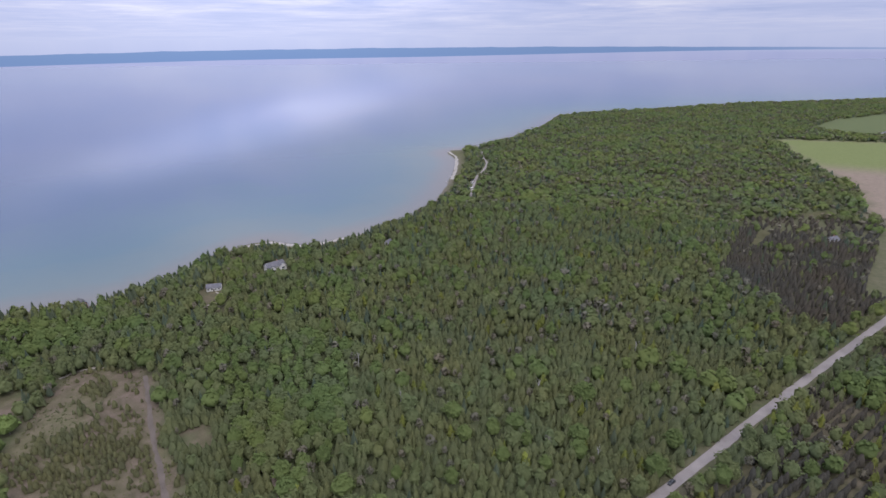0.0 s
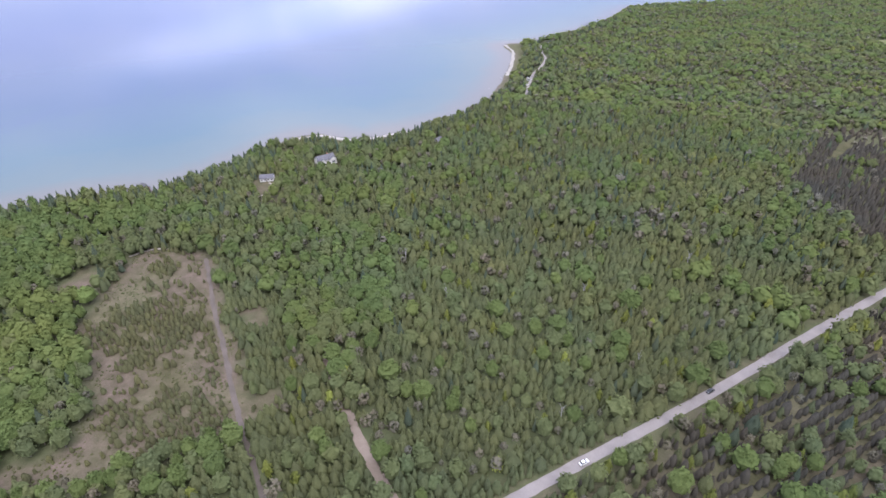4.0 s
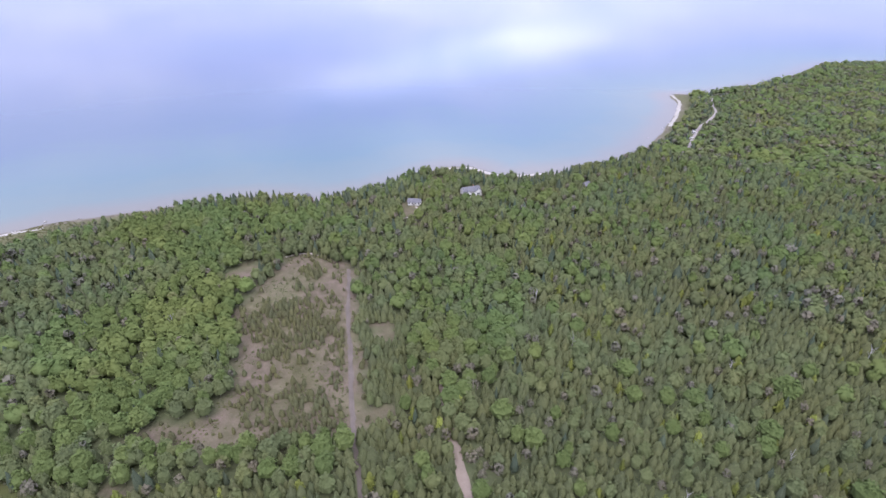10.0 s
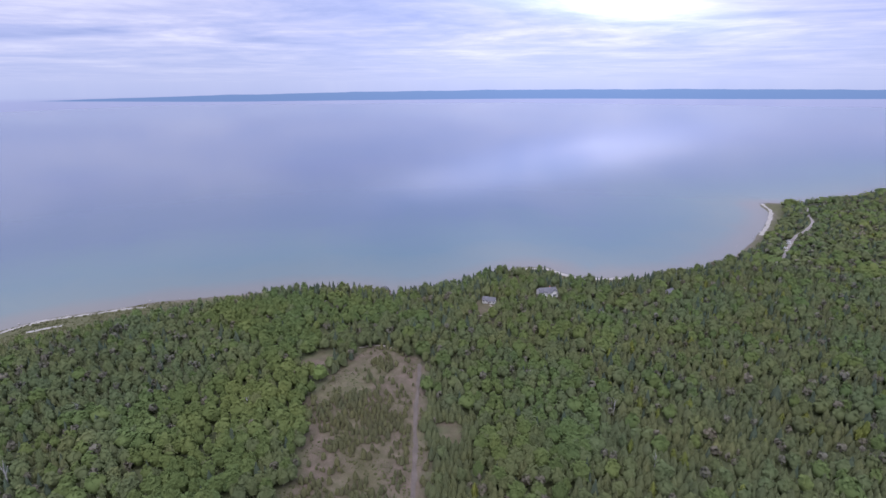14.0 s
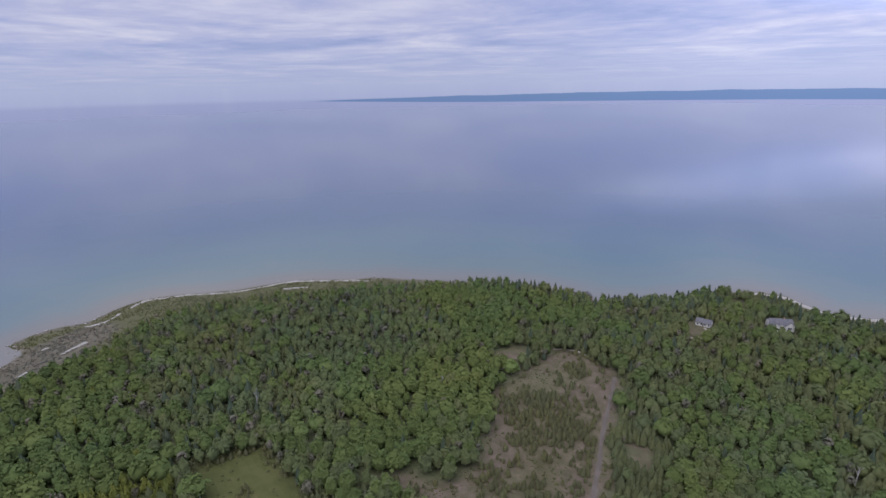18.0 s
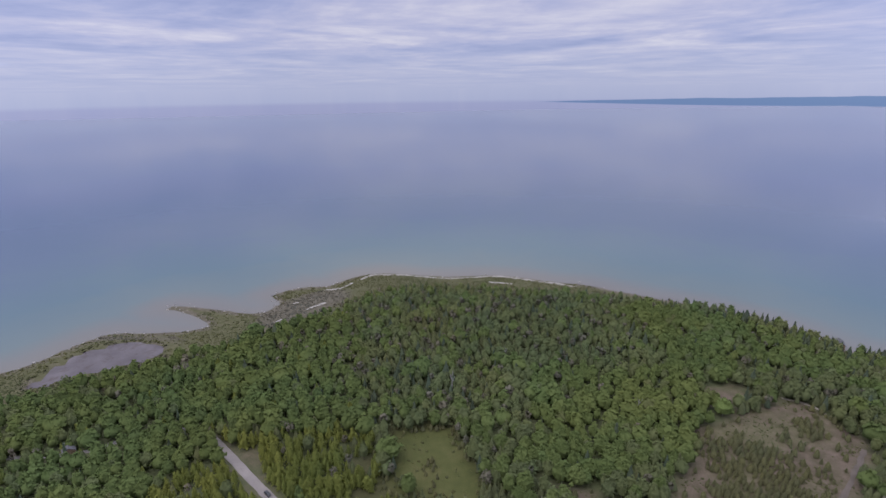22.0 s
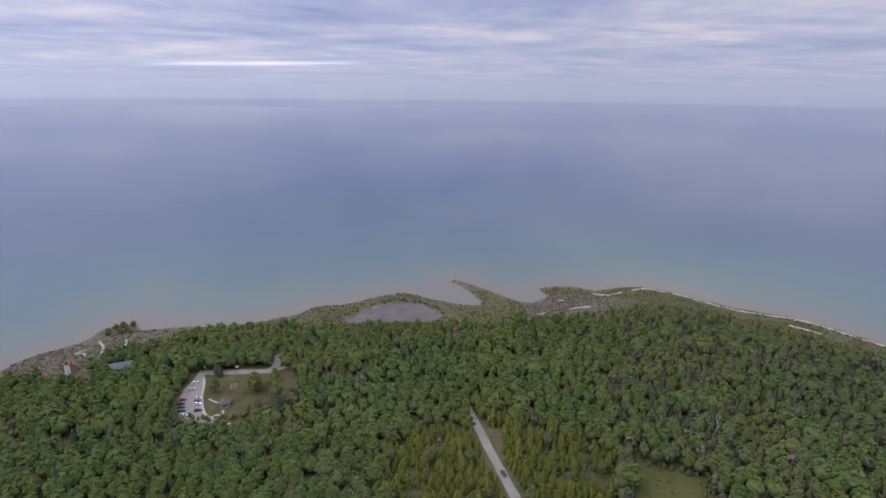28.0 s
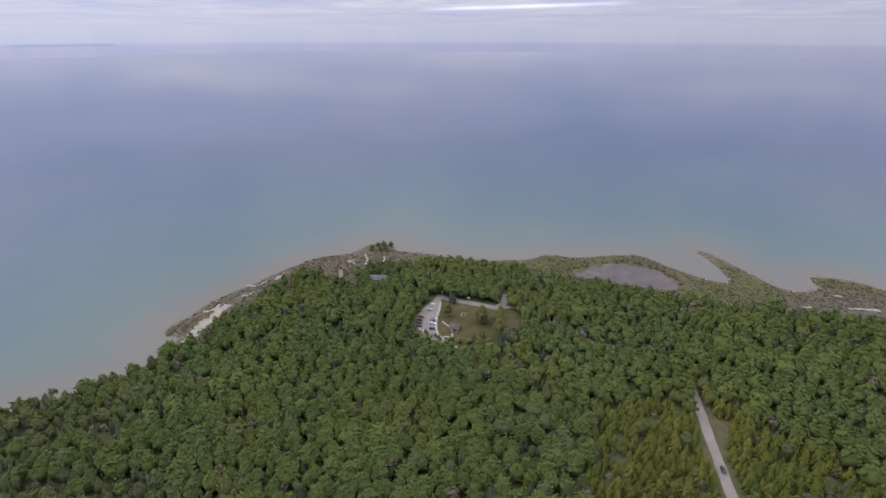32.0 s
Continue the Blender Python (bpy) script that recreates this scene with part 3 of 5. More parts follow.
def ribbon(name, line, width, material, label, category, lift=0.16, ragged=0.5, seed=1):
    """A road: crowned in the middle, its edges ragged and running down into the verge."""
    rng = random.Random(seed)
    p = np.array(line, float)
    q = [p[0]]
    for a, b in zip(p, p[1:]):
        k = max(1, int(np.hypot(*(b - a)) / 4))
        q += [a + (b - a) * (i + 1) / k for i in range(k)]
    q = np.array(q)
    d = np.gradient(q, axis=0)
    d /= np.hypot(d[:, 0], d[:, 1])[:, None] + 1e-9
    side = np.stack([-d[:, 1], d[:, 0]], -1)
    verts, faces = [], []
    offs = [(-0.5, -0.14), (-0.44, 0.0), (0.0, 0.07), (0.44, 0.0), (0.5, -0.14)]
    zs = land_height(q[:, 0], q[:, 1])
    for c, s, z in zip(q, side, zs):
        for o, dz in offs:
            w = o * width + (rng.uniform(-ragged, ragged) * 0.5 if abs(o) > 0.4 else 0)
            verts.append((c[0] + s[0] * w, c[1] + s[1] * w, max(z, 0.3) + lift + dz))
    m = len(offs)
    for i in range(len(q) - 1):
        for k in range(m - 1):
            a = i * m + k
            faces.append((a, a + m, a + m + 1, a + 1))
    ob = new(name, mesh_of(name, verts, faces, material))
    return tagged(ob, label, category, kind="structure")


ribbon("road", ROAD, 5.2, GRAVEL, "straight pale gravel road through the woods", "road", seed=1)
ribbon("lane", LANE, 3.2, ASPHALT, "narrow grey lane under the trees", "road", seed=2)
ribbon("track", TRACK, 4.6, DIRT, "pinkish dirt track joining the gravel road", "road", seed=3, ragged=0.9)
ribbon("trail", TRAIL, 2.3, TRAIL_DIRT, "straight worn dirt trail across the clearing", "path", seed=4, ragged=1.3)
ribbon("north_road", NORTH_ROAD, 4.0, GRAVEL, "pale shore road with a bend", "road", seed=5)
ribbon("drive", DRIVE, 1.6, PALE_DIRT, "curved sandy drive to the small white house", "path", seed=6)
ribbon("beach_north", [(20, 1004), (32, 960), (33, 935), (28, 850), (20, 790)], 5.0, SAND, "narrow white sand beach", "beach", seed=8, lift=0.1, ragged=3)
ribbon("beach_point", glide([(-88, 546), (-108, 535), (-130, 519), (-152, 517), (-180, 527), (-204, 515)], 4), 5.0, SAND, "white pebble beach round the point", "beach", seed=9, lift=0.1, ragged=4)
ribbon("beach_west", glide([(-466, 252), (-484, 232), (-502, 208), (-516, 190), (-521, 166), (-524, 138), (-536, 110), (-552, 82), (-557, 52), (-546, 40)], 4), 3.6, SAND, "thin pale strip of shingle", "beach", seed=10, lift=0.1, ragged=3)
ribbon("beach_south", glide([(-104, -339), (-111, -343), (-119, -349.5), (-127, -356), (-136, -360), (-146, -367), (-155, -372)], 4), 9.5, SAND, "pale sand beach with dark scrub", "beach", seed=11, lift=0.1, ragged=4)
for i, line in enumerate(([(-474, -16), (-480, -11), (-488, 1)], [(-452, -44), (-457, -38)], [(-494, -30), (-499, -25)], [(-526, 2), (-524, 16), (-538, 30)], [(-502, 170), (-490, 192)],
                          [(-136, -376), (-142, -373), (-150, -377)], [(-169, -379), (-174, -376), (-179, -377)], [(-181, -393), (-188, -387), (-197, -388)], [(-203, -386), (-212, -389)])):
    ribbon("shingle", glide(line, 4), 2.2, SAND, "pale limestone shingle bank at the shore", "beach", 0.25, 2.5, 60 + i)
ribbon("bank", glide([(-244, 284), (-238, 291), (-230, 295), (-222, 295)], 5), 2.0, PALE_DIRT, "pale sandy bank at the head of the clearing", "path", seed=7)


# ---------------------------------------------------------------- trees
def merge(pieces):
    """Joins (verts, triangles, outward directions) lists into one."""
    v, f, o, n = [], [], [], 0
    for a, b, c in pieces:
        v.append(a)
        f.append(b + n)
        o.append(c)
        n += len(a)
    return np.vstack(v), np.vstack(f), np.vstack(o)


def unit(d):
    return d / (np.linalg.norm(d, axis=1)[:, None] + 1e-9)


def sprays(rng, centres, normals, size, out, upright=0.0):
    """Bent leaf sprays: a small kite of two triangles at every centre; upright ones point to the sky."""
    m = len(centres)
    nrm = unit(normals)
    t = unit(np.cross(nrm, rng.normal(size=(m, 3)) * (1.0 - upright) + np.cross([0.0, 0.0, 1.0], nrm) * 2.0 * upright))
    b = np.cross(nrm, t)
    s = size * rng.uniform(0.65, 1.35, (m, 1))
    droop = nrm * s * 0.35
    slim = 0.75 - 0.3 * upright
    v = np.stack([centres + t * s - droop, centres + b * s * slim, centres - t * s - droop, centres - b * s * slim], 1).reshape(-1, 3)
    i = np.arange(m)[:, None] * 4
    o = unit(unit(out) + rng.normal(size=(m, 3)) * 0.16)
    return v, np.vstack([i + [0, 1, 3], i + [1, 2, 3]]), np.repeat(o, 4, axis=0)


def lump(rng, centre, radius, sides=6):
    """A rough closed mass that fills the middle of a crown."""
    v = [(0, 0, 1.0)]
    for r, z in ((0.85, 0.35), (0.8, -0.45)):
        for k in range(sides):
            a = 2 * math.pi * (k + 0.5 * (z < 0)) / sides
            q = r * rng.uniform(0.8, 1.15)
            v.append((q * math.cos(a), q * math.sin(a), z))
    v.append((0, 0, -0.8))
    f = []
    for k in range(sides):
        j = (k + 1) % sides
        f += [(0, 1 + k, 1 + j), (1 + k, 1 + sides + k, 1 + j), (1 + j, 1 + sides + k, 1 + sides + j), (1 + sides + k, 1 + 2 * sides, 1 + sides + j)]
    v = np.array(v)
    return v * radius + centre, np.array(f), unit(v + [0, 0, 1.1])


def stem(height, foot, lean=(0.0, 0.0), sides=4, base=(0, 0, 0), top=0.35):
    a = np.arange(sides) * 2 * math.pi / sides
    low = np.stack([np.cos(a) * foot, np.sin(a) * foot, np.zeros(sides)], -1)
    high = low * [top, top, 1] + [lean[0], lean[1], height]
    f = []
    for k in range(sides):
        j = (k + 1) % sides
        f += [(k, j, sides + k), (j, sides + j, sides + k)]
    o = np.stack([np.cos(a), np.sin(a), np.full(sides, 0.7)], -1)
    return np.vstack([low, high]) + base, np.array(f), unit(np.vstack([o, o]))


def broad_crown(rng, count, size, lobes=9, spread=1.0, sides=6):
    """Unit tree of height 1: a full dome of leaf sprays in shallow billows round one rough mass."""
    cs, ns, os = [], [], []
    for k in range(lobes):
        a = 2.4 * k + rng.uniform(-0.3, 0.3)
        u = (k + 0.4) / lobes
        r, z = 0.29 * spread * u ** 0.62, 0.84 - 0.48 * u ** 1.5 + rng.uniform(-0.04, 0.04)
        c = np.array([r * math.cos(a), r * math.sin(a), z])
        rad = rng.uniform(0.10, 0.16) * (1.6 if lobes < 5 else 1.0)
        m = max(2, round(count / lobes))
        d = rng.normal(size=(m, 3)) + [0.5 * math.cos(a) * u, 0.5 * math.sin(a) * u, 0.5]
        d = unit(d)
        p = c + d * rad * rng.uniform(0.75, 1.1, (m, 1))
        cs.append(p)
        ns.append(d + rng.normal(size=(m, 3)) * 0.35 + [0, 0, 0.2])
        os.append(d * 0.45 + unit(p - [0, 0, 0.45]) * 0.65 + [0, 0, 0.95])
    v, f, o = lump(rng, np.zeros(3), 1.0, sides)
    core = (v * [0.352 * spread, 0.352 * spread, 0.425] + [0, 0, 0.48], f, o)
    return sprays(rng, np.vstack(cs), np.vstack(ns), size, np.vstack(os)), [core]


def spire_crown(rng, count, size, wide=0.2, blunt=0.75, core=1.0):
    """Unit conifer of height 1: tiers of drooping sprays on a rounded cone."""
    u = rng.uniform(0, 1, count) ** 0.75
    z = 0.12 + 0.86 * (1 - u)
    r = wide * (1 - ((z - 0.12) / 0.9) ** (1 / blunt) * 0.96) * rng.uniform(0.8, 1.15, count)
    a = rng.uniform(0, 2 * math.pi, count)
    c = np.stack([r * np.cos(a), r * np.sin(a), z], -1)
    o = np.stack([np.cos(a), np.sin(a), 1.05 + 0.6 * z], -1)
    dome = blunt < 0.8
    low = stem(0.42 if dome else 0.3, wide * 0.84 * core, sides=5, base=(0, 0, 0.12), top=0.88)
    high = stem(0.36 if dome else 0.5, wide * 0.74 * core, sides=5, base=(0, 0, 0.54 if dome else 0.42), top=0.35 if dome else 0.1)
    return sprays(rng, c, o * [1, 1, 0.4] + rng.normal(size=(count, 3)) * 0.3, size, o, 0.75), [low, high]


def bare_crown(rng, count, size):
    """Unit tree not yet in leaf: thin limbs and a haze of buds."""
    limbs = []
    for k in range(7):
        a = k * 2.4
        limbs.append(stem(rng.uniform(0.3, 0.5), 0.016, (0.2 * math.cos(a), 0.2 * math.sin(a)), 3, (0, 0, rng.uniform(0.3, 0.5))))
    d = rng.normal(size=(count, 3))
    d[:, 2] = np.abs(d[:, 2]) - 0.3
    d = unit(d)
    c = d * [0.24, 0.24, 0.32] * rng.uniform(0.6, 1, (count, 1)) + [0, 0, 0.62]
    return sprays(rng, c, d + rng.normal(size=(count, 3)) * 0.5, size, d + [0, 0, 0.4]), limbs


def template(kind, rng, level):
    """Verts, triangles and outward directions of a unit tree; level 0 is the finest."""
    n = {"broadleaf": (220, 66, 10), "mixed": (130, 44, 9), "poplar": (84, 34, 9), "cedar": (52, 17, 6), "spruce": (60, 28, 8), "budding": (64, 30, 8),
         "larch": (30, 12, 8), "juniper": (36, 18, 8), "marsh": (22, 14, 8), "heath": (22, 14, 8)}[kind][level]
    grow = (0.8, 1.2, 1.95)[level]
    if kind in ("broadleaf", "mixed"):
        leaf, cores = broad_crown(rng, n, (0.049, 0.079, 0.15)[level], (21, 13, 4)[level], rng.uniform(0.82, 1.08) * (1.0 if kind == "broadleaf" else 0.85), (7, 6, 5)[level])
    elif kind == "poplar":
        leaf, cores = spire_crown(rng, n, 0.085 * grow, rng.uniform(0.21, 0.27), rng.uniform(0.42, 0.6), 0.72)
    elif kind == "cedar":
        leaf, cores = spire_crown(rng, n, 0.094 * grow, rng.uniform(0.23, 0.29), rng.uniform(0.75, 1.0))
    elif kind == "spruce":
        leaf, cores = spire_crown(rng, n, 0.055 * grow, 0.2, 0.9)
    elif kind == "larch":
        leaf, cores = spire_crown(rng, n, 0.075 * grow, 0.25, 0.75)
    elif kind == "budding":
        leaf, cores = bare_crown(rng, n, 0.075 * grow)
    elif kind == "juniper":
        leaf, cores = spire_crown(rng, n, 0.105 * grow, 0.32, 0.6)
    else:
        leaf, cores = broad_crown(rng, n, 0.10 * grow, 5, 1.2, 5)
        leaf = (leaf[0] * [1.3, 1.3, 1.1] - [0, 0, 0.35], leaf[1], leaf[2])
        cores = [(a * [1.3, 1.3, 1.1] - [0, 0, 0.35], b, c) for a, b, c in cores]
    return merge([leaf] + cores)


def outward(me, o):
    """Keeps the crown's outward directions on the mesh, by which leaves are shaded."""
    me.attributes.new("outward", "FLOAT_VECTOR", "POINT").data.foreach_set("vector", o.ravel().astype(np.float32))


def thicket(name, kind, places, level, label, category="trees"):
    """Many trees of one kind joined: places are rows of x, y, z, height, width, tint."""
    rng = np.random.default_rng(len(places) * 7 + level)
    shapes = [template(kind, rng, level) for _ in range(5)]
    pick = rng.integers(0, 5, len(places))
    turn = rng.uniform(0, 2 * math.pi, len(places))
    vs, fs, ts, os, base = [], [], [], [], 0
    for k, (v, f, o) in enumerate(shapes):
        w = places[pick == k]
        a = turn[pick == k]
        if not len(w):
            continue
        ca, sa = np.cos(a)[:, None], np.sin(a)[:, None]
        x = (v[None, :, 0] * ca - v[None, :, 1] * sa) * (w[:, 3] * w[:, 4])[:, None] + w[:, 0:1]
        y = (v[None, :, 0] * sa + v[None, :, 1] * ca) * (w[:, 3] * w[:, 4])[:, None] + w[:, 1:2]
        z = v[None, :, 2] * w[:, 3:4] + w[:, 2:3]
        vs.append(np.stack([x, y, z], -1).reshape(-1, 3))
        fs.append((f[None] + (np.arange(len(w)) * len(v))[:, None, None]).reshape(-1, 3) + base)
        ts.append(np.repeat(w[:, 5], len(v)))
        os.append(np.stack([o[None, :, 0] * ca - o[None, :, 1] * sa, o[None, :, 0] * sa + o[None, :, 1] * ca, np.repeat(o[None, :, 2], len(w), 0)], -1).reshape(-1, 3))
        base += len(w) * len(v)
    v, f, t = np.vstack(vs), np.vstack(fs), np.concatenate(ts)
    me = bpy.data.meshes.new(name)
    me.vertices.add(len(v))
    me.vertices.foreach_set("co", v.ravel().astype(np.float32))
    me.loops.add(f.size)
    me.loops.foreach_set("vertex_index", f.ravel().astype(np.int32))
    me.polygons.add(len(f))
    me.polygons.foreach_set("loop_start", np.arange(0, f.size, 3, dtype=np.int32))
    me.update(calc_edges=True)
    outward(me, np.vstack(os))
    me.attributes.new("tint", "FLOAT", "POINT").data.foreach_set("value", t.astype(np.float32))
    me.materials.append(LEAVES[kind])
    return tagged(new(name, me), label, category, kind="stuff")


def scatter(x0, x1, y0, y1, pitch, seed):
    """A jittered grid of places."""
    rng = np.random.default_rng(seed)
    x, y = np.meshgrid(np.arange(x0, x1, pitch), np.arange(y0, y1, pitch * 0.87))
    x[1::2] += pitch / 2
    x = x + rng.uniform(-0.34, 0.34, x.shape) * pitch
    y = y + rng.uniform(-0.34, 0.34, y.shape) * pitch
    return x.ravel(), y.ravel(), rng


def wooded(x, y):
    """Where trees stand: in the woods, but not on roads, in clearings and yards."""
    ok = inside(np.vstack([WOODS, [(6000, -1980), (6000, 2470)]]), x, y)
    for line, half in ((ROAD[:-1], 4.2), (ROAD[:62] + [1.0, -1.6], 4.7), (ROAD[60:-2] + [1.8, -2.8], 4.0), (ROAD[60:-2] + [-1.0, 1.6], 3.6), (ACCESS, 5.0), (ACCESS_FORK, 4.2), (LANE[4:16] + [2.5, 2.0], 3.0), (LANE, 0.9), (DITCH, 2.2), (CUT, 2.4), (TRACK[20:], 3.2), (TRACK[:21], 1.0), (TRAIL[:17], 2.6), (TRAIL[16:], 2.2), (NORTH_ROAD, 3.9), (DRIVE, 3.0)):
        ok &= away(line, x, y) > half
    wob = (rough(x, y, 8, 8) - 0.5) * 5
    for poly in (CLEARING, COVE, SOIL_PATCH, SOIL_PATCH_LOW, (LAWN.mean(0) + (LAWN - LAWN.mean(0)) * 0.84), MEADOW, (YARD.mean(0) + (YARD - YARD.mean(0)) * 0.8), (SHORE_YARD.mean(0) + (SHORE_YARD - SHORE_YARD.mean(0)) * 0.45), (HOUSE_YARD.mean(0) + (HOUSE_YARD - HOUSE_YARD.mean(0)) * 0.8), FIELD, FAR_FIELD, GLADE, GLADE_FAR, STATION, LOT_CLEAR, VERGE_SOIL, SOIL_SPOT):
        ok &= ~inside(poly, x + wob, y + wob)
    ok &= ~inside(SCRUB, x, y) | (rough(x, y, 3.1, 9) > 0.2)
    ok &= ~inside(OPEN_SCRUB, x, y) | (rough(x, y, 5.3, 19) > 0.52)
    for hx, hy, r in ((-79, 522, 6), (-54, 512, 6), (-293, 388, 5), (-260, -316, 8), (-252, -310, 6), (-148, 443, 11), (-297, -141, 5), (-303, -123, 4.5), (-234, 228, 6), (403, 503, 6), (59, 790, 8), (-237, 233, 7), (-243, -334, 8), (-239, -327, 5)):
        ok &= np.hypot(x - hx, y - hy) > r
    return ok


def planted(x, y):
    """The plantation beyond the hedge south-east of the gravel road."""
    return (y < 0.66 * x + 112) & (x > 10) & (x < 420) & (away(ROAD, x, y) > 11 + 9 * rough(x, y, 30, 14))


LEAFY = np.array([(-205, 190), (-250, 240), (-290, 300), (-235, 330), (-290, 380), (-400, 320), (-390, 240), (-300, 130), (-200, 100)])
LEAFY_EAST = np.array([(-158, 302), (-128, 336), (-80, 342), (-54, 256), (-52, 228), (-68, 181), (-101, 211), (-129, 241)])
DULL = np.array([(-457, 139), (-431, 227), (-349, 250), (-292, 240), (-290, 185), (-352, 140), (-388, 94)])
BELT = [(-112, 140), (-138, 126), (-180, 106), (-222, 92), (-262, 90)]
KINDS = ["broadleaf", "mixed", "cedar", "spruce", "budding", "larch", "poplar"]


ROOM = np.array([6.6, 5.0, 2.6, 3.4, 4.8, 2.6, 3.3])


def choose(x, y, rng, crowded=False):
    """Kind of tree by the part of the wood it stands in."""
    n1, n2, n3 = rough(x, y, 70, 11), rough(x, y, 34, 12), rough(x, y, 110, 13)
    w = np.zeros((len(x), 7))
    w[:] = (0.18, 0.42, 0.22, 0.08, 0.10, 0.0, 0.0)
    w[:, 0] += np.clip(n2 - 0.55, 0, 1) * 1.6
    w[:, 4] += np.clip(n1 - 0.72, 0, 1) * 1.2
    w[:, 3] += np.clip(n3 - 0.6, 0, 1) * 0.8
    east = (x > -100) & (y > 60)
    w[east] = (0.12, 0.30, 0.40, 0.09, 0.07, 0.0, 0.02)
    w[east, 0] += np.clip(n2[east] - 0.6, 0, 1) * 1.6
    w[east, 4] += np.clip(n1[east] - 0.72, 0, 1) * 1.2
    near_east = east & (np.hypot(x - 60, y - 170) < 170)
    w[near_east] = (0.04, 0.12, 0.72, 0.02, 0.06, 0.0, 0.04)
    w[near_east, 0] += np.clip(n2[near_east] - 0.6, 0, 1) * 1.5
    w[near_east, 4] += np.clip(rough(x, y, 16, 15)[near_east] - 0.72, 0, 1) * 2.2
    leafy = inside(LEAFY, x, y)
    w[leafy] = (0.86, 0.08, 0.0, 0.02, 0.04, 0.0, 0.0)
    dull = inside(DULL, x, y)
    w[dull] = (0.12, 0.50, 0.16, 0.06, 0.16, 0.0, 0.0)
    south = (y < 20) & (x < -60)
    w[south] = (0.84, 0.06, 0.02, 0.03, 0.02, 0.0, 0.03)
    w[south, 1] += np.clip(n3[south] - 0.6, 0, 1) * 1.4
    w[south, 4] += np.clip(n1[south] - 0.78, 0, 1) * 1.5
    belt = away(BELT, x, y) < 12
    w[belt] = (0.66, 0.18, 0.12, 0.0, 0.04, 0.0, 0.0)
    beside = inside(np.array([(-186, 288), (-122, 244), (-96, 176), (-80, 122), (-74, 102), (-98, 128), (-120, 162), (-165, 234)]), x, y)
    w[inside(LEAFY_EAST, x, y)] = (0.62, 0.26, 0.07, 0.02, 0.03, 0.0, 0.0)
    w[beside] = (0.05, 0.10, 0.83, 0.0, 0.02, 0.0, 0.0)
    young = inside(np.array([(-62, 160), (-86, 153), (-98, 136), (-130, 112), (-166, 94), (-212, 80), (-216, 28), (-150, 0), (-20, 80)]), x, y) & ~belt
    w[young] = (0.03, 0.06, 0.80, 0.0, 0.03, 0.0, 0.08)
    roadside = inside(np.array([(-284, -52), (-272, 24), (-236, 24), (-170, 40), (-150, -60), (-232, -104), (-262, -80)]), x, y)
    w[roadside] = (0.05, 0.03, 0.04, 0.0, 0.01, 0.0, 0.87)
    edge = (away(WOODS[:29], x, y) < 26) & (y > 280)
    w[edge] = (0.14, 0.34, 0.16, 0.34, 0.02, 0.0, 0.0)
    brown = inside(BROWN_WOOD, x, y) | ((x > 190) & (y < 0.70 * x + 88) & (away(ROAD, x, y) > 30))
    w[brown] = (0.02, 0.03, 0.02, 0.02, 0.05, 0.86, 0.0)
    hedge = (away(ROAD, x, y) < 40) & (x > -40) & (y < 0.66 * x + 118) & (away(ROAD, x, y) > 4)
    w[hedge] = (0.14, 0.30, 0.34, 0.0, 0.08, 0.05, 0.09)
    rows_se = planted(x, y)
    w[rows_se] = (0.03, 0.07, 0.12, 0.02, 0.05, 0.69, 0.02)
    w[rows_se, 0] += np.clip(n2[rows_se] - 0.68, 0, 1) * 1.2
    clump = np.hypot(x - 268, y - 248) < 26
    w[clump] = (0.85, 0.10, 0.0, 0.0, 0.0, 0.0, 0.05)
    # extra pale budding trees stand in for haze over the far woods
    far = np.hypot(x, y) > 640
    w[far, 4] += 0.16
    dry = inside(np.array([(300, 640), (420, 620), (560, 760), (520, 900), (380, 860)]), x, y)
    w[dry] += (0.0, 0.0, 0.1, 0.0, 0.35, 0.15, 0.0)
    if crowded:
        w = w / (ROOM / 3.5) ** 0.7
    w = np.cumsum(w / w.sum(1, keepdims=True), axis=1)
    return (rng.uniform(size=len(x))[:, None] > w).sum(1)


HEIGHT = {"broadleaf": (11.2, 12.8, 1.06), "mixed": (10.0, 12.2, 1.0), "cedar": (6.4, 9.4, 1.14), "spruce": (8.0, 12.5, 0.95), "budding": (8.0, 12.0, 0.85), "larch": (6.0, 8.4, 0.85),
          "poplar": (7.5, 11.0, 1.0)}


def seen_from_hill(x, y, near):
    """The half of the country that lies before the hill."""
    a = (np.degrees(np.arctan2(-x, y)) + 90) % 360 - 90
    r = np.hypot(x, y)
    return (r > near) & (((a > -42) & (a < 176)) | ((a > -64) & (a < -41) & (r < 520)) | ((a > 175) & (a < 196) & (r < 340))) & ((a > -5) | (y > 60))


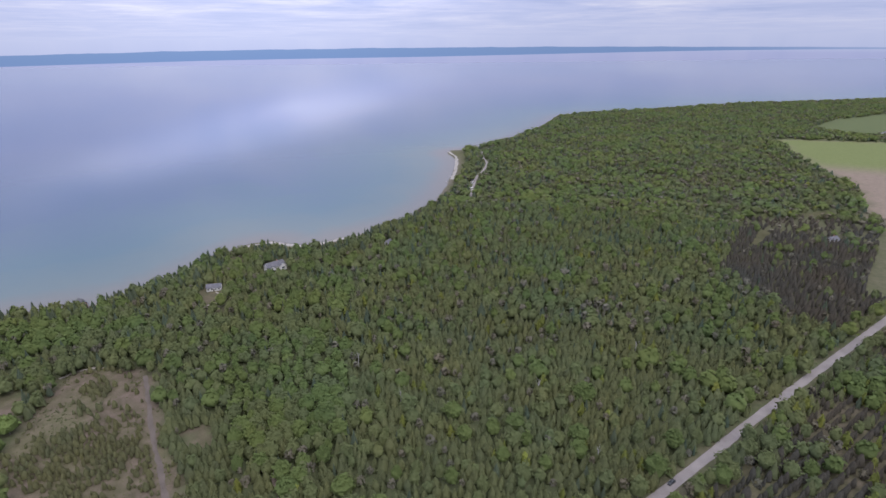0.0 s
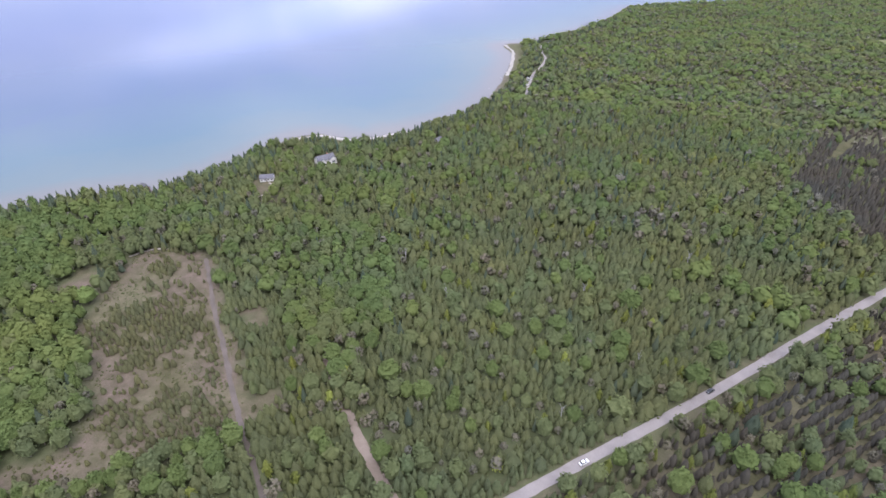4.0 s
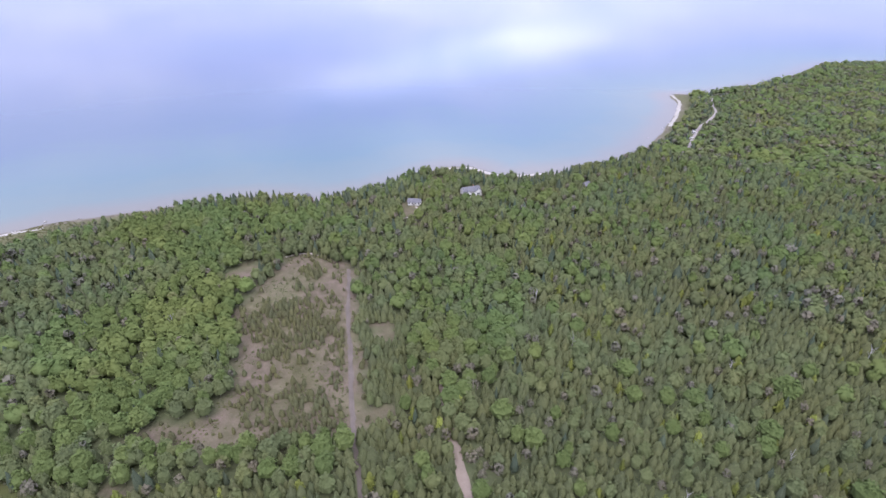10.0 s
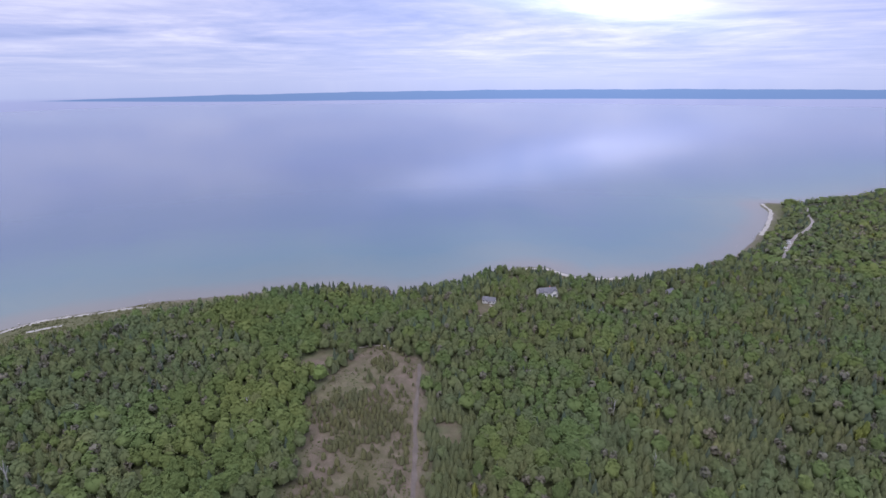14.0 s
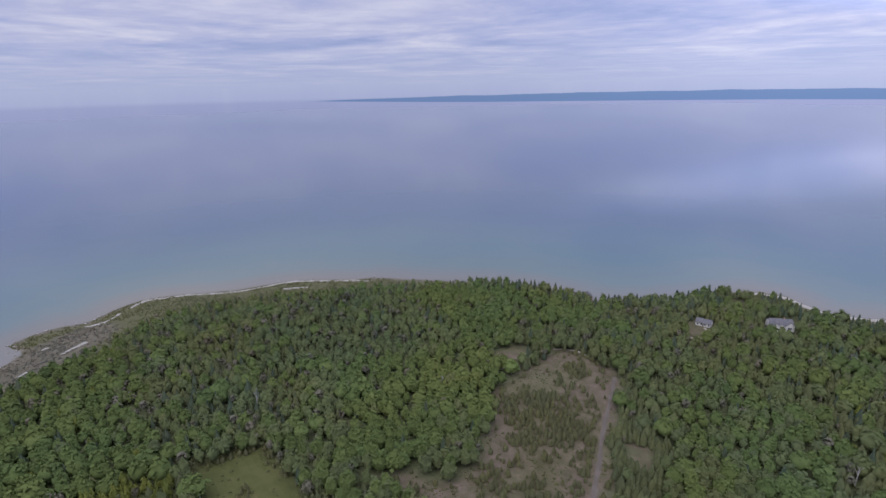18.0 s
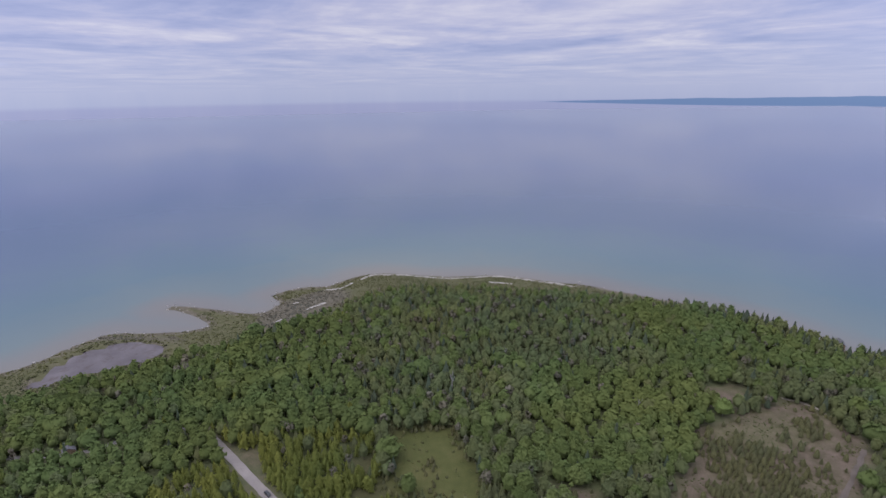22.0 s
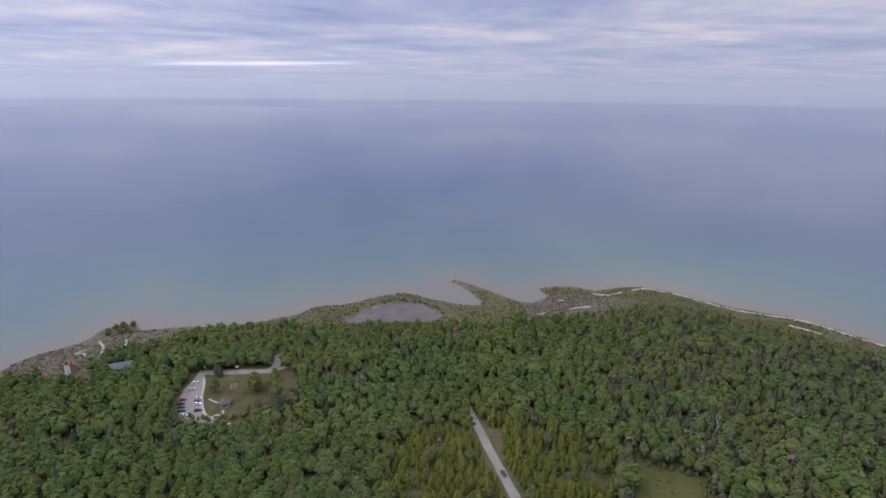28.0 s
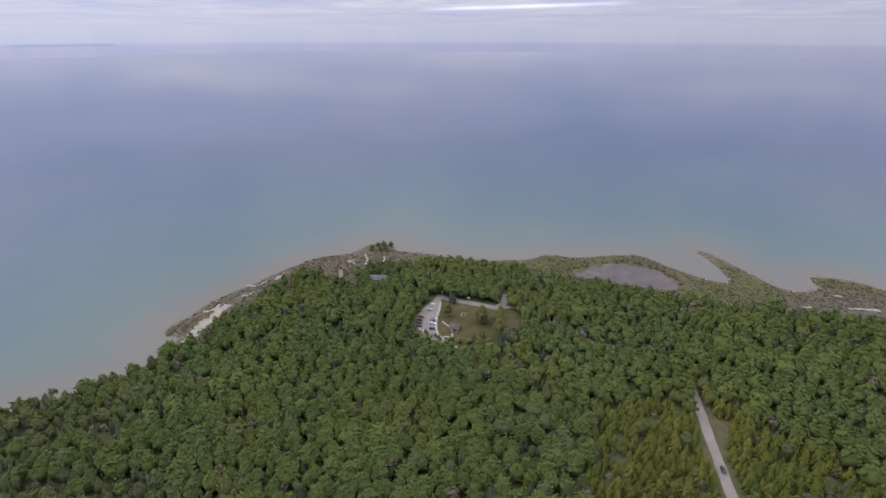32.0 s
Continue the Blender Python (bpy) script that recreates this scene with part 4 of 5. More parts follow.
def stock(x, y, kinds, rng, swell=1.0):
    """Rows of place, height, width and tint for thicket()."""
    out = np.zeros((len(x), 6))
    lo = np.array([HEIGHT[k][0] for k in KINDS])[kinds]
    hi = np.array([HEIGHT[k][1] for k in KINDS])[kinds]
    wd = np.array([HEIGHT[k][2] for k in KINDS])[kinds]
    out[:, 0], out[:, 1], out[:, 2] = x, y, np.maximum(land_height(x, y), 0.1) - 0.1
    out[:, 3] = (lo + (hi - lo) * rng.uniform(size=len(x))) * (0.88 + 0.22 * rough(x, y, 45, 21))
    out[:, 3] *= np.where((y > 150) & (((x > -260) & (x < -212)) | (x > -82)) & (x < 330) & (away(WOODS[:29], x, y) < 22), 1.28, 1.0)
    out[:, 3] *= np.where((x < -380) & (y > -20) & (y < 320) & (away(WOODS[:34], x, y) < 18), 0.68, 1.0)
    out[:, 4] = wd * rng.uniform(0.85, 1.2, len(x)) * swell
    out[:, 5] = np.clip(rng.normal(0.48, 0.19, len(x)) + (rough(x, y, 55, 22) - 0.5) * 0.4, 0, 1)
    out[:, 5] -= np.where((y < 0.66 * x + 122) & (x > -40) & (x < 420), 0.22, 0.0)
    leafy = inside(LEAFY, x, y) | (away(BELT, x, y) < 12)
    out[:, 5] = np.clip(out[:, 5] + np.where(leafy, 0.12, 0.0), 0, 1)
    return out


def spaced(x, y, kinds, size, rng):
    """Keeps the trees that have room for their crowns, the large ones first."""
    reach = ROOM[kinds] * size
    order = np.argsort(rng.uniform(size=len(x)) - 0.12 * (reach > 4.4))
    cells, keep = {}, np.zeros(len(x), bool)
    xs, ys, rs = x.tolist(), y.tolist(), reach.tolist()
    for i in order.tolist():
        a, b, r = xs[i], ys[i], rs[i]
        ci, cj = int(a // 9), int(b // 9)
        free = True
        for p in (ci - 1, ci, ci + 1):
            for q in (cj - 1, cj, cj + 1):
                for u, v, w in cells.get((p, q), ()):
                    if (a - u) ** 2 + (b - v) ** 2 < (0.5 * (r + w)) ** 2:
                        free = False
                        break
                if not free:
                    break
            if not free:
                break
        if free:
            keep[i] = True
            cells.setdefault((ci, cj), []).append((a, b, r))
    return keep


SINGLE_LINE = [(110, 225), (40, 172), (-40, 150), (-110, 128), (-200, 92), (-225, 10), (-190, -45)]
LABELS = {"broadleaf": "leafy bright green broadleaf trees", "mixed": "dull green mixed woodland trees", "cedar": "olive green pointed cedars",
          "spruce": "dark green spruces", "budding": "grey budding trees not yet in leaf", "larch": "brown leafless plantation trees",
          "poplar": "slender yellow-green young poplars"}
singles = {}
# the wood under the hovering eye itself
x, y, rng = scatter(-74, 74, -74, 74, 5.2, 39)
keep = (np.hypot(x, y) < 72) & wooded(x, y)
x, y = x[keep], y[keep]
kinds = choose(x, y, rng)
rows = stock(x, y, kinds, rng)
for k, kind in enumerate(KINDS):
    if (kinds == k).sum() > 5:
        thicket(kind + "_wood", kind, rows[kinds == k], 1, LABELS[kind])
for level, (r0, r1, pitch) in enumerate([(70, 270, 2.25), (270, 640, 2.9), (640, 2400, 7.4)]):
    x, y, rng = scatter(-580, min(r1, 1500), -420, min(r1, 1800), pitch, 40 + level)
    r = np.hypot(x, y)
    keep = (r >= r0) & (r < r1) & seen_from_hill(x, y, 70)
    x, y = x[keep], y[keep]
    keep = wooded(x, y)
    x, y = x[keep], y[keep]
    # the plantation stands in rows that follow the road
    lined = planted(x, y)
    across = (y - 0.64 * x) / 1.187
    shift = (np.round(across / 4.8) * 4.8 - across) * 0.86 * lined
    x, y = x - 0.539 * shift, y + 0.842 * shift
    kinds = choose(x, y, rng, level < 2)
    # big crowns need room, small cedars do not
    size = np.clip(rng.normal(1.0, 0.2, len(x)), 0.66, 1.5)
    if level < 2:
        thin = spaced(x, y, kinds, size, rng)
        spare = np.where(~thin & np.isin(kinds, (0, 1, 4)))[0][::(15, 18)[level]]
        under = stock(x[spare], y[spare], np.full(len(spare), 1), rng, 1.15)
        under[:, 3] *= 0.86
        fresh = (y[spare] < 20) | inside(LEAFY, x[spare], y[spare])
        thicket("undergrowth", "mixed", under[~fresh], 1, "lower dull green trees that fill the gaps in the wood")
        thicket("leafy_undergrowth", "broadleaf", under[fresh], 1, "lower fresh green trees that fill the gaps in the wood")
    else:
        thin = rng.uniform(size=len(x)) < np.array([0.8, 0.85, 1.0, 0.9, 0.75, 1.0, 1.0])[kinds]
    x, y, kinds, size = x[thin], y[thin], kinds[thin], size[thin]
    rows = stock(x, y, kinds, rng, 1.0 if level < 2 else 1.6)
    if level == 2:
        rows[:, 3] *= 0.78
    rows[:, 4] *= size ** 0.8
    rows[:, 3] *= size ** 0.35
    own = np.zeros(len(x), bool)
    if level == 0:
        d = away(SINGLE_LINE, x, y)
        for kind in ("broadleaf", "cedar", "mixed", "poplar"):
            mine = np.where(kinds == KINDS.index(kind))[0]
            mine = mine[np.argsort(d[mine])][:{"broadleaf": 200, "cedar": 270, "mixed": 120, "poplar": 150}[kind]]
            singles[kind] = rows[mine]
            own[mine] = True
    for k, kind in enumerate(KINDS):
        part_rows = rows[(kinds == k) & ~own]
        if len(part_rows):
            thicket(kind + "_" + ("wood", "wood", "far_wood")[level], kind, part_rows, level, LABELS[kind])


# ---------------------------------------------------------------- things with parts
def part(name, bm, material, parent, label=""):
    """Links a bmesh as one mesh object under a thing or a part."""
    me = bpy.data.meshes.new(name)
    bm.to_mesh(me)
    bm.free()
    me.materials.append(material)
    ob = new(name, me)
    ob.parent = parent
    if label:
        tagged(ob, label)
    return ob


def raw_part(name, verts, tris, material, parent, out=None):
    me = mesh_of(name, [tuple(v) for v in verts], [tuple(int(i) for i in f) for f in tris], material)
    if out is not None:
        outward(me, out)
    ob = new(name, me)
    ob.parent = parent
    return ob


def thing(name, m, label, category, group=""):
    ob = new(name)
    ob.empty_display_size = 0.5
    ob.matrix_world = m
    return tagged(ob, label, category, group)


def box(bm, x0, x1, y0, y1, z0, z1, bevel=0.0):
    """A block added to bm, its edges broken by bevel."""
    v = [bm.verts.new(c) for c in ((x0, y0, z0), (x1, y0, z0), (x1, y1, z0), (x0, y1, z0), (x0, y0, z1), (x1, y0, z1), (x1, y1, z1), (x0, y1, z1))]
    f = [bm.faces.new([v[i] for i in q]) for q in ((3, 2, 1, 0), (4, 5, 6, 7), (0, 1, 5, 4), (1, 2, 6, 5), (2, 3, 7, 6), (3, 0, 4, 7))]
    if bevel:
        edges = {e for q in f for e in q.edges}
        bmesh.ops.bevel(bm, geom=list(edges), offset=bevel, segments=1, affect="EDGES")
    return bm


def block(x0, x1, y0, y1, z0, z1, bevel=0.03):
    return box(bmesh.new(), x0, x1, y0, y1, z0, z1, bevel)


def tube(r0, r1, z0, z1, sides=10, x=0.0, y=0.0):
    bm = bmesh.new()
    bmesh.ops.create_cone(bm, cap_ends=True, segments=sides, radius1=r0, radius2=r1, depth=z1 - z0, matrix=Matrix.Translation((x, y, (z0 + z1) / 2)))
    return bm


def ground_at(x, y):
    return float(land_height(np.array([float(x)]), np.array([float(y)]))[0])


# ---- single trees, each with its trunk and its crown
TREE_LABEL = {"broadleaf": ("full-leaved green broadleaf tree at the wood's edge", "tree"), "cedar": ("small olive green cedar in a dense young stand", "cedar"),
              "mixed": ("dull green woodland tree with a loose crown", "tree"), "poplar": ("slender yellow-green young poplar", "poplar")}


def tree_model(kind, rng, m, leaves=None):
    label, category = TREE_LABEL[kind]
    t = thing(kind + "_tree", m, label, category, kind + " trees")
    trunk = stem(0.6, 0.022, (0.01, 0.0), 6)
    limbs = [stem(0.3, 0.009, (0.14 * math.cos(a), 0.14 * math.sin(a)), 4, (0, 0, 0.3 + 0.04 * k)) for k, a in enumerate((0.3, 2.2, 4.4))]
    v, f, o = merge([trunk] + limbs)
    raw_part("trunk", v, f, BARK, t)
    v, f, o = template(kind, rng, 0)
    raw_part("crown", v, f, leaves or LEAVES_ONE[kind], t, o)
    return t


def place_tree(x, y, height, width, turn):
    m = pose(x, y, max(ground_at(x, y), 0.1) - 0.1, 0, 0, turn)
    return m @ Matrix.Diagonal((height * width, height * width, height, 1))


for kind, rows in singles.items():
    rng = np.random.default_rng(len(rows))
    models = []
    for i, (x, y, z, h, w, tint) in enumerate(rows):
        m = place_tree(x, y, h, w, rng.uniform(0, 360))
        if i < 6:
            models.append(tree_model(kind, rng, m))
        else:
            c = copy_thing(models[i % 6], Matrix.Identity(4))
            c.matrix_basis = m


def lone_tree(kind, x, y, height, width, label, leaves=None, category="tree"):
    t = tree_model(kind, np.random.default_rng(int(abs(x * 7 + y))), place_tree(x, y, height, width, x * 13 % 360), leaves)
    t["group"] = "lone trees"
    return tagged(t, label, category)


TREE_LABEL["spruce"] = ("dark green spruce", "spruce")
TREE_LABEL["juniper"] = ("low olive juniper bush on bare soil", "bush")
YELLOW = foliage("yellow_leaves", [(0.0, (0.20, 0.24, 0.06)), (1.0, (0.26, 0.29, 0.075))], True)
OLIVE = foliage("olive_leaves", [(0.0, (0.125, 0.140, 0.058)), (1.0, (0.165, 0.178, 0.070))], True)
PALE = foliage("pale_leaves", [(0.0, (0.140, 0.190, 0.064)), (1.0, (0.160, 0.210, 0.070))], True)
lone_tree("broadleaf", -237, 233, 12.5, 1.2, "round pale green tree beside the clearing", PALE)
for x, y, h in ((-142, 102, 8), (41, 205, 9), (-72, 169, 10), (7, 140, 9), (-68, 186, 9), (92, 236, 9)):
    lone_tree("poplar", x, y, h, 1.1, "bright yellow-green young tree among cedars", YELLOW)
for x, y, h in ((-257, -234, 10), (-266, -209, 13), (-270, -212, 11), (-273, -199, 10), (-262, -190, 12), (-282, -204, 9)):
    lone_tree("broadleaf", x, y, h * 1.15, 1.0, "pale olive leafy tree standing on the mown grass", OLIVE)
for x, y, h in ((-257, -176, 11), (-253, -182, 10), (-262, -178, 12), (-247, -178, 9), (-241, -186, 8)):
    lone_tree("broadleaf", x, y, h, 1.15, "dense dark green leafy tree at the meadow's edge", LEAVES_ONE["spruce"])
for x, y, h in ((-240, -199, 4), (-236, -204, 3.6), (-244, -193, 4.4), (-250, -189, 4), (-234, -210, 3.4), (-247, -197, 3)):
    lone_tree("broadleaf", x, y, h, 1.7, "broad olive bush in the rough grass", OLIVE, "bush")
for x, y, h in ((-276.5, -248.5, 11), (-275.5, -244.5, 10), (-301, -196, 9), (-238, 259, 9), (-240.5, 252, 8), (-237, 266, 9), (-242, 257, 10), (-243, 264, 8)):
    lone_tree("spruce", x, y, h, 1.2, "dark pointed spruce at the edge of open ground", None, "spruce")


def dead_tree(x, y, h, turn):
    """A leafless white trunk with a few bare limbs."""
    t = thing("dead_tree", pose(x, y, ground_at(x, y), 0, 0, turn) @ Matrix.Scale(h, 4), "bare white dead tree standing over the green wood", "dead tree", "dead trees")
    v, f, o = stem(0.95, 0.03, (0.04, 0.0), 6)
    raw_part("trunk", v, f, BARK_PALE, t)
    for k, a in enumerate((0.2, 1.9, 3.4, 5.1, 2.6)):
        v, f, o = stem(0.28, 0.014, (0.16 * math.cos(a), 0.16 * math.sin(a)), 4, (0.02, 0, 0.45 + 0.09 * k))
        raw_part("limb", v, f, BARK_PALE, t)
    return t


for i, (x, y, h) in enumerate(((-306, 79, 14), (-54, 292, 12), (-249, 182, 13), (36, 168, 10), (78, 206, 10), (-24, 252, 11), (58, 262, 11), (-336, 128, 12), (130, 300, 12))):
    dead_tree(x, y, h, i * 67)

# ---- junipers over the clearing
x, y, rng = scatter(-250, -90, 108, 300, 2.9, 77)
ok = inside(CLEARING, x, y) & (away(TRAIL, x, y) > 3.2)
thick = np.full(len(x), 0.2)
for bx, by, r, d in ((-196, 218, 24, 0.95), (-212, 204, 14, 0.6), (-176, 212, 17, 0.95), (-180, 190, 13, 0.8), (-144, 196, 10, 0.85), (-137, 182, 9, 0.8), (-172, 162, 13, 0.6), (-142, 157, 17, 0.95),
                     (-124, 160, 11, 0.8), (-160, 144, 12, 0.6), (-213, 272, 10, 0.95), (-195, 270, 7, 0.6), (-198, 248, 12, 0.45), (-168, 232, 10, 0.7), (-154, 214, 9, 0.8), (-130, 146, 11, 0.9)):
    thick = np.maximum(thick, d * np.exp(-(((x - bx) ** 2 + (y - by) ** 2) / (1.1 * r * r)) ** 1.5))
for bx, by, r in ((-230, 266, 13), (-222, 240, 12), (-228, 218, 10), (-205, 240, 8), (-192, 132, 12), (-176, 134, 10), (-152, 186, 11), (-190, 160, 8)):
    thick *= 1 - 0.85 * np.exp(-(((x - bx) ** 2 + (y - by) ** 2) / (r * r)) ** 2)
thick *= np.clip(0.25 + 1.6 * rough(x, y, 11, 31), 0, 1.2)
thick[inside(SOIL_PATCH, x, y)] *= 0.08
keep = ok & (rng.uniform(size=len(x)) < thick)
x, y = x[keep], y[keep]
rows = np.zeros((len(x), 6))
rows[:, 0], rows[:, 1], rows[:, 2] = x, y, land_height(x, y) - 0.1
rows[:, 3], rows[:, 4], rows[:, 5] = rng.uniform(2.2, 5.8, len(x)), rng.uniform(0.85, 1.2, len(x)), np.clip(rng.normal(0.5, 0.22, len(x)), 0, 1)
lone = rng.permutation(len(x))[:140]
rest = np.ones(len(x), bool)
rest[lone] = False
thicket("junipers", "juniper", rows[rest], 0, "olive brown junipers scattered over bare soil", "bushes")
first = []
for i, k in enumerate(lone):
    m = place_tree(rows[k, 0], rows[k, 1], rows[k, 3], rows[k, 4], i * 47)
    if i < 4:
        t = tree_model("juniper", np.random.default_rng(i + 5), m)
        t.name, t["group"] = "juniper_bush", "junipers"
        first.append(t)
    else:
        copy_thing(first[i % 4], Matrix.Identity(4)).matrix_basis = m

# ---- tufts of dry grass and seedlings between the junipers
def tufts(name, poly, pitch, seed, share, lo, hi, label):
    p = np.array(poly)
    x, y, rng = scatter(p[:, 0].min(), p[:, 0].max(), p[:, 1].min(), p[:, 1].max(), pitch, seed)
    keep = inside(p, x, y) & (away(TRAIL, x, y) > 1.6) & (rng.uniform(size=len(x)) < share * np.clip((rough(x, y, 9, seed) - 0.25) * 2.2, 0.05, 1))
    x, y = x[keep], y[keep]
    rows = np.zeros((len(x), 6))
    rows[:, 0], rows[:, 1], rows[:, 2] = x, y, land_height(x, y) - 0.05
    rows[:, 3], rows[:, 4], rows[:, 5] = rng.uniform(lo, hi, len(x)), rng.uniform(2.0, 3.6, len(x)), np.clip(rng.normal(0.5, 0.25, len(x)), 0, 1)
    return thicket(name, "marsh", rows, 2, label, "grass")


tufts("dry_grass", CLEARING, 2.1, 51, 0.7, 0.2, 0.6, "tufts of dry olive grass on bare soil")
tufts("lawn_tufts", LAWN, 3.4, 52, 0.3, 0.3, 0.7, "rough tufts of grass on the glade")

# ---- scrub: lawn edges, road verges, marsh and shore
def scrub(name, kind, x, y, rng, lo, hi, label, level=1, wide=1.0):
    rows = np.zeros((len(x), 6))
    rows[:, 0], rows[:, 1], rows[:, 2] = x, y, np.maximum(land_height(x, y), 0) - 0.1
    rows[:, 3], rows[:, 4], rows[:, 5] = rng.uniform(lo, hi, len(x)), wide * rng.uniform(0.9, 1.5, len(x)), np.clip(rng.normal(0.5, 0.25, len(x)), 0, 1)
    return thicket(name, kind, rows, level, label, "bushes")


x, y, rng = scatter(-570, -60, -410, 270, 2.9, 90)
s = shore_side(x, y)
ok = (s > 1.5) & ~inside(np.vstack([WOODS, [(6000, -1980), (6000, 2470)]]), x, y)
dense = np.clip((rough(x, y, 22, 41) + 0.12) * 1.5, 0.2, 0.95)
dense = np.where((np.hypot(x + 318, y + 372) < 16) | (np.hypot(x + 545, y - 50) < 22), 1.0, dense)
ok &= (rng.uniform(size=len(x)) < dense) & (away(WOODS, x, y) < 90) & (away([(-108, -351), (-134, -361), (-172, -380)], x, y) > 3.5)
half = rng.uniform(size=len(x)) < 0.8
moor = np.zeros(len(x), bool)
for poly in HEATH:
    moor |= inside(poly, x, y)
scrub("marsh_shrubs", "marsh", x[ok & half & ~moor], y[ok & half & ~moor], rng, 0.35, 0.85, "olive marsh shrubs and reeds along the shore", 2, 2.9)
scrub("shore_thicket", "juniper", x[ok & ~half & ~moor], y[ok & ~half & ~moor], rng, 0.5, 1.4, "olive brown thickets along the shore", 2, 1.5)
scrub("heath_shrubs", "heath", x[ok & moor], y[ok & moor], rng, 0.4, 1.1, "grey-brown leafless shrubs among shore stones", 2, 2.3)
x, y, rng = scatter(-320, -180, -200, 100, 3.2, 91)
ok = (away(LAWN, x, y, True) < 7) | (inside(SCRUB, x, y) & (rng.uniform(size=len(x)) < 0.5)) | (away([(-252, -204), (-245, -186), (-236, -190)], x, y) < 7) | (inside(LAWN, x, y) & (y < 52) & (x > -244) & (rough(x, y, 9, 44) > 0.45))
ok &= (rng.uniform(size=len(x)) < 0.7)
scrub("edge_bushes", "juniper", x[ok], y[ok], rng, 1.2, 4.2, "brown-green bushes round the mown grass")
x, y, rng = scatter(-245, -205, -256, -182, 2.4, 92)
ok = inside(LOT_CLEAR, x, y) & (away(LOT_RIM, x, y) > 2.6) & ((x > -230) | (y < -250))
scrub("lot_bushes", "mixed", x[ok], y[ok], rng, 1.6, 3.8, "low leafy bushes round the parking lot", 1)
tip = [(-318, -376), (-324, -372), (-314, -380), (-310, -372), (-321, -380), (-306, -380), (-302, -376), (-307, -368), (-311, -362), (-313, -368), (-316, -371)]
for i, (x, y) in enumerate(tip):
    lone_tree("broadleaf", x, y, 4.6 - 0.16 * i, 1.7, "wind-shaped green thicket on the tip of the point", LEAVES_ONE["mixed"], "bush")

# ---------------------------------------------------------------- buildings
WHITE_WALL = two_tone("white_siding", (0.459, 0.451, 0.429), (0.592, 0.585, 0.57), 0.5)
GREY_ROOF = two_tone("grey_shingle", (0.078, 0.077, 0.086), (0.122, 0.12, 0.13), 0.6, fine=9)
DARK_ROOF = two_tone("dark_shingle", (0.055, 0.055, 0.055), (0.1, 0.1, 0.102), 0.6, fine=9)
BLUE_ROOF = two_tone("blue_grey_roof", (0.075, 0.088, 0.102), (0.125, 0.142, 0.162), 0.5)
RED_ROOF = two_tone("orange_red_roof", (0.24, 0.085, 0.05), (0.34, 0.14, 0.09), 0.6)
BRICK_ROOF = two_tone("red_brown_shingle", (0.13, 0.062, 0.044), (0.20, 0.10, 0.075), 0.6, fine=9)
BRICK = two_tone("orange_brick", (0.266, 0.126, 0.0814), (0.385, 0.207, 0.148), 0.9)
TRIM = two_tone("white_trim", (0.488, 0.481, 0.466), (0.607, 0.599, 0.592), 1.0)
WOOD = two_tone("brown_timber", (0.16, 0.11, 0.075), (0.30, 0.22, 0.15), 1.2)
DOOR = two_tone("dark_door", (0.10, 0.09, 0.085), (0.18, 0.16, 0.15), 1.0)
PANE = surface("window_pane", lambda n, co: n.ramp(n.noise(co, 0.5), [(0.3, (0.03, 0.035, 0.045)), (0.7, (0.06, 0.07, 0.085))]), 0.08, 0.5)


def gable_walls(w, d, h, rise):
    """Four walls 0.2 m thick, the end ones carried up to the ridge."""
    bm = bmesh.new()
    for x0, x1, y0, y1 in ((-w / 2, w / 2, -d / 2, -d / 2 + 0.2), (-w / 2, w / 2, d / 2 - 0.2, d / 2)):
        box(bm, x0, x1, y0, y1, -0.4, h)
    for s in (-1, 1):
        xo, xi = s * w / 2, s * (w / 2 - 0.2)
        prof = [(-d / 2 + 0.2, -0.4), (d / 2 - 0.2, -0.4), (d / 2 - 0.2, h), (0, h + rise - 0.1), (-d / 2 + 0.2, h)]
        a = [bm.verts.new((xo, y, z)) for y, z in prof]
        b = [bm.verts.new((xi, y, z)) for y, z in prof]
        bm.faces.new(a if s > 0 else a[::-1])
        bm.faces.new(b[::-1] if s > 0 else b)
        for i in range(5):
            j = (i + 1) % 5
            q = (a[i], b[i], b[j], a[j])
            bm.faces.new(q if s > 0 else q[::-1])
    return bm


def gable_roof(w, d, h, rise, over=0.5, thick=0.22):
    """Two pitches with eaves and a folded ridge."""
    bm = bmesh.new()
    k = rise / (d / 2)
    prof = [(-d / 2 - over, h - over * k), (0, h + rise), (d / 2 + over, h - over * k)]
    low = [(y, z + 0.03) for y, z in prof]
    top = [(y, z + thick) for y, z in prof]
    ring = low + top[::-1]
    a = [bm.verts.new((-w / 2 - over, y, z)) for y, z in ring]
    b = [bm.verts.new((w / 2 + over, y, z)) for y, z in ring]
    for i in range(6):
        j = (i + 1) % 6
        bm.faces.new((a[i], b[i], b[j], a[j]))
    for r, flip in ((a, False), (b, True)):
        for q in ((0, 1, 4, 5), (1, 2, 3, 4)):
            f = [r[i] for i in q]
            bm.faces.new(f[::-1] if flip else f)
    bmesh.ops.recalc_face_normals(bm, faces=bm.faces)
    return bm


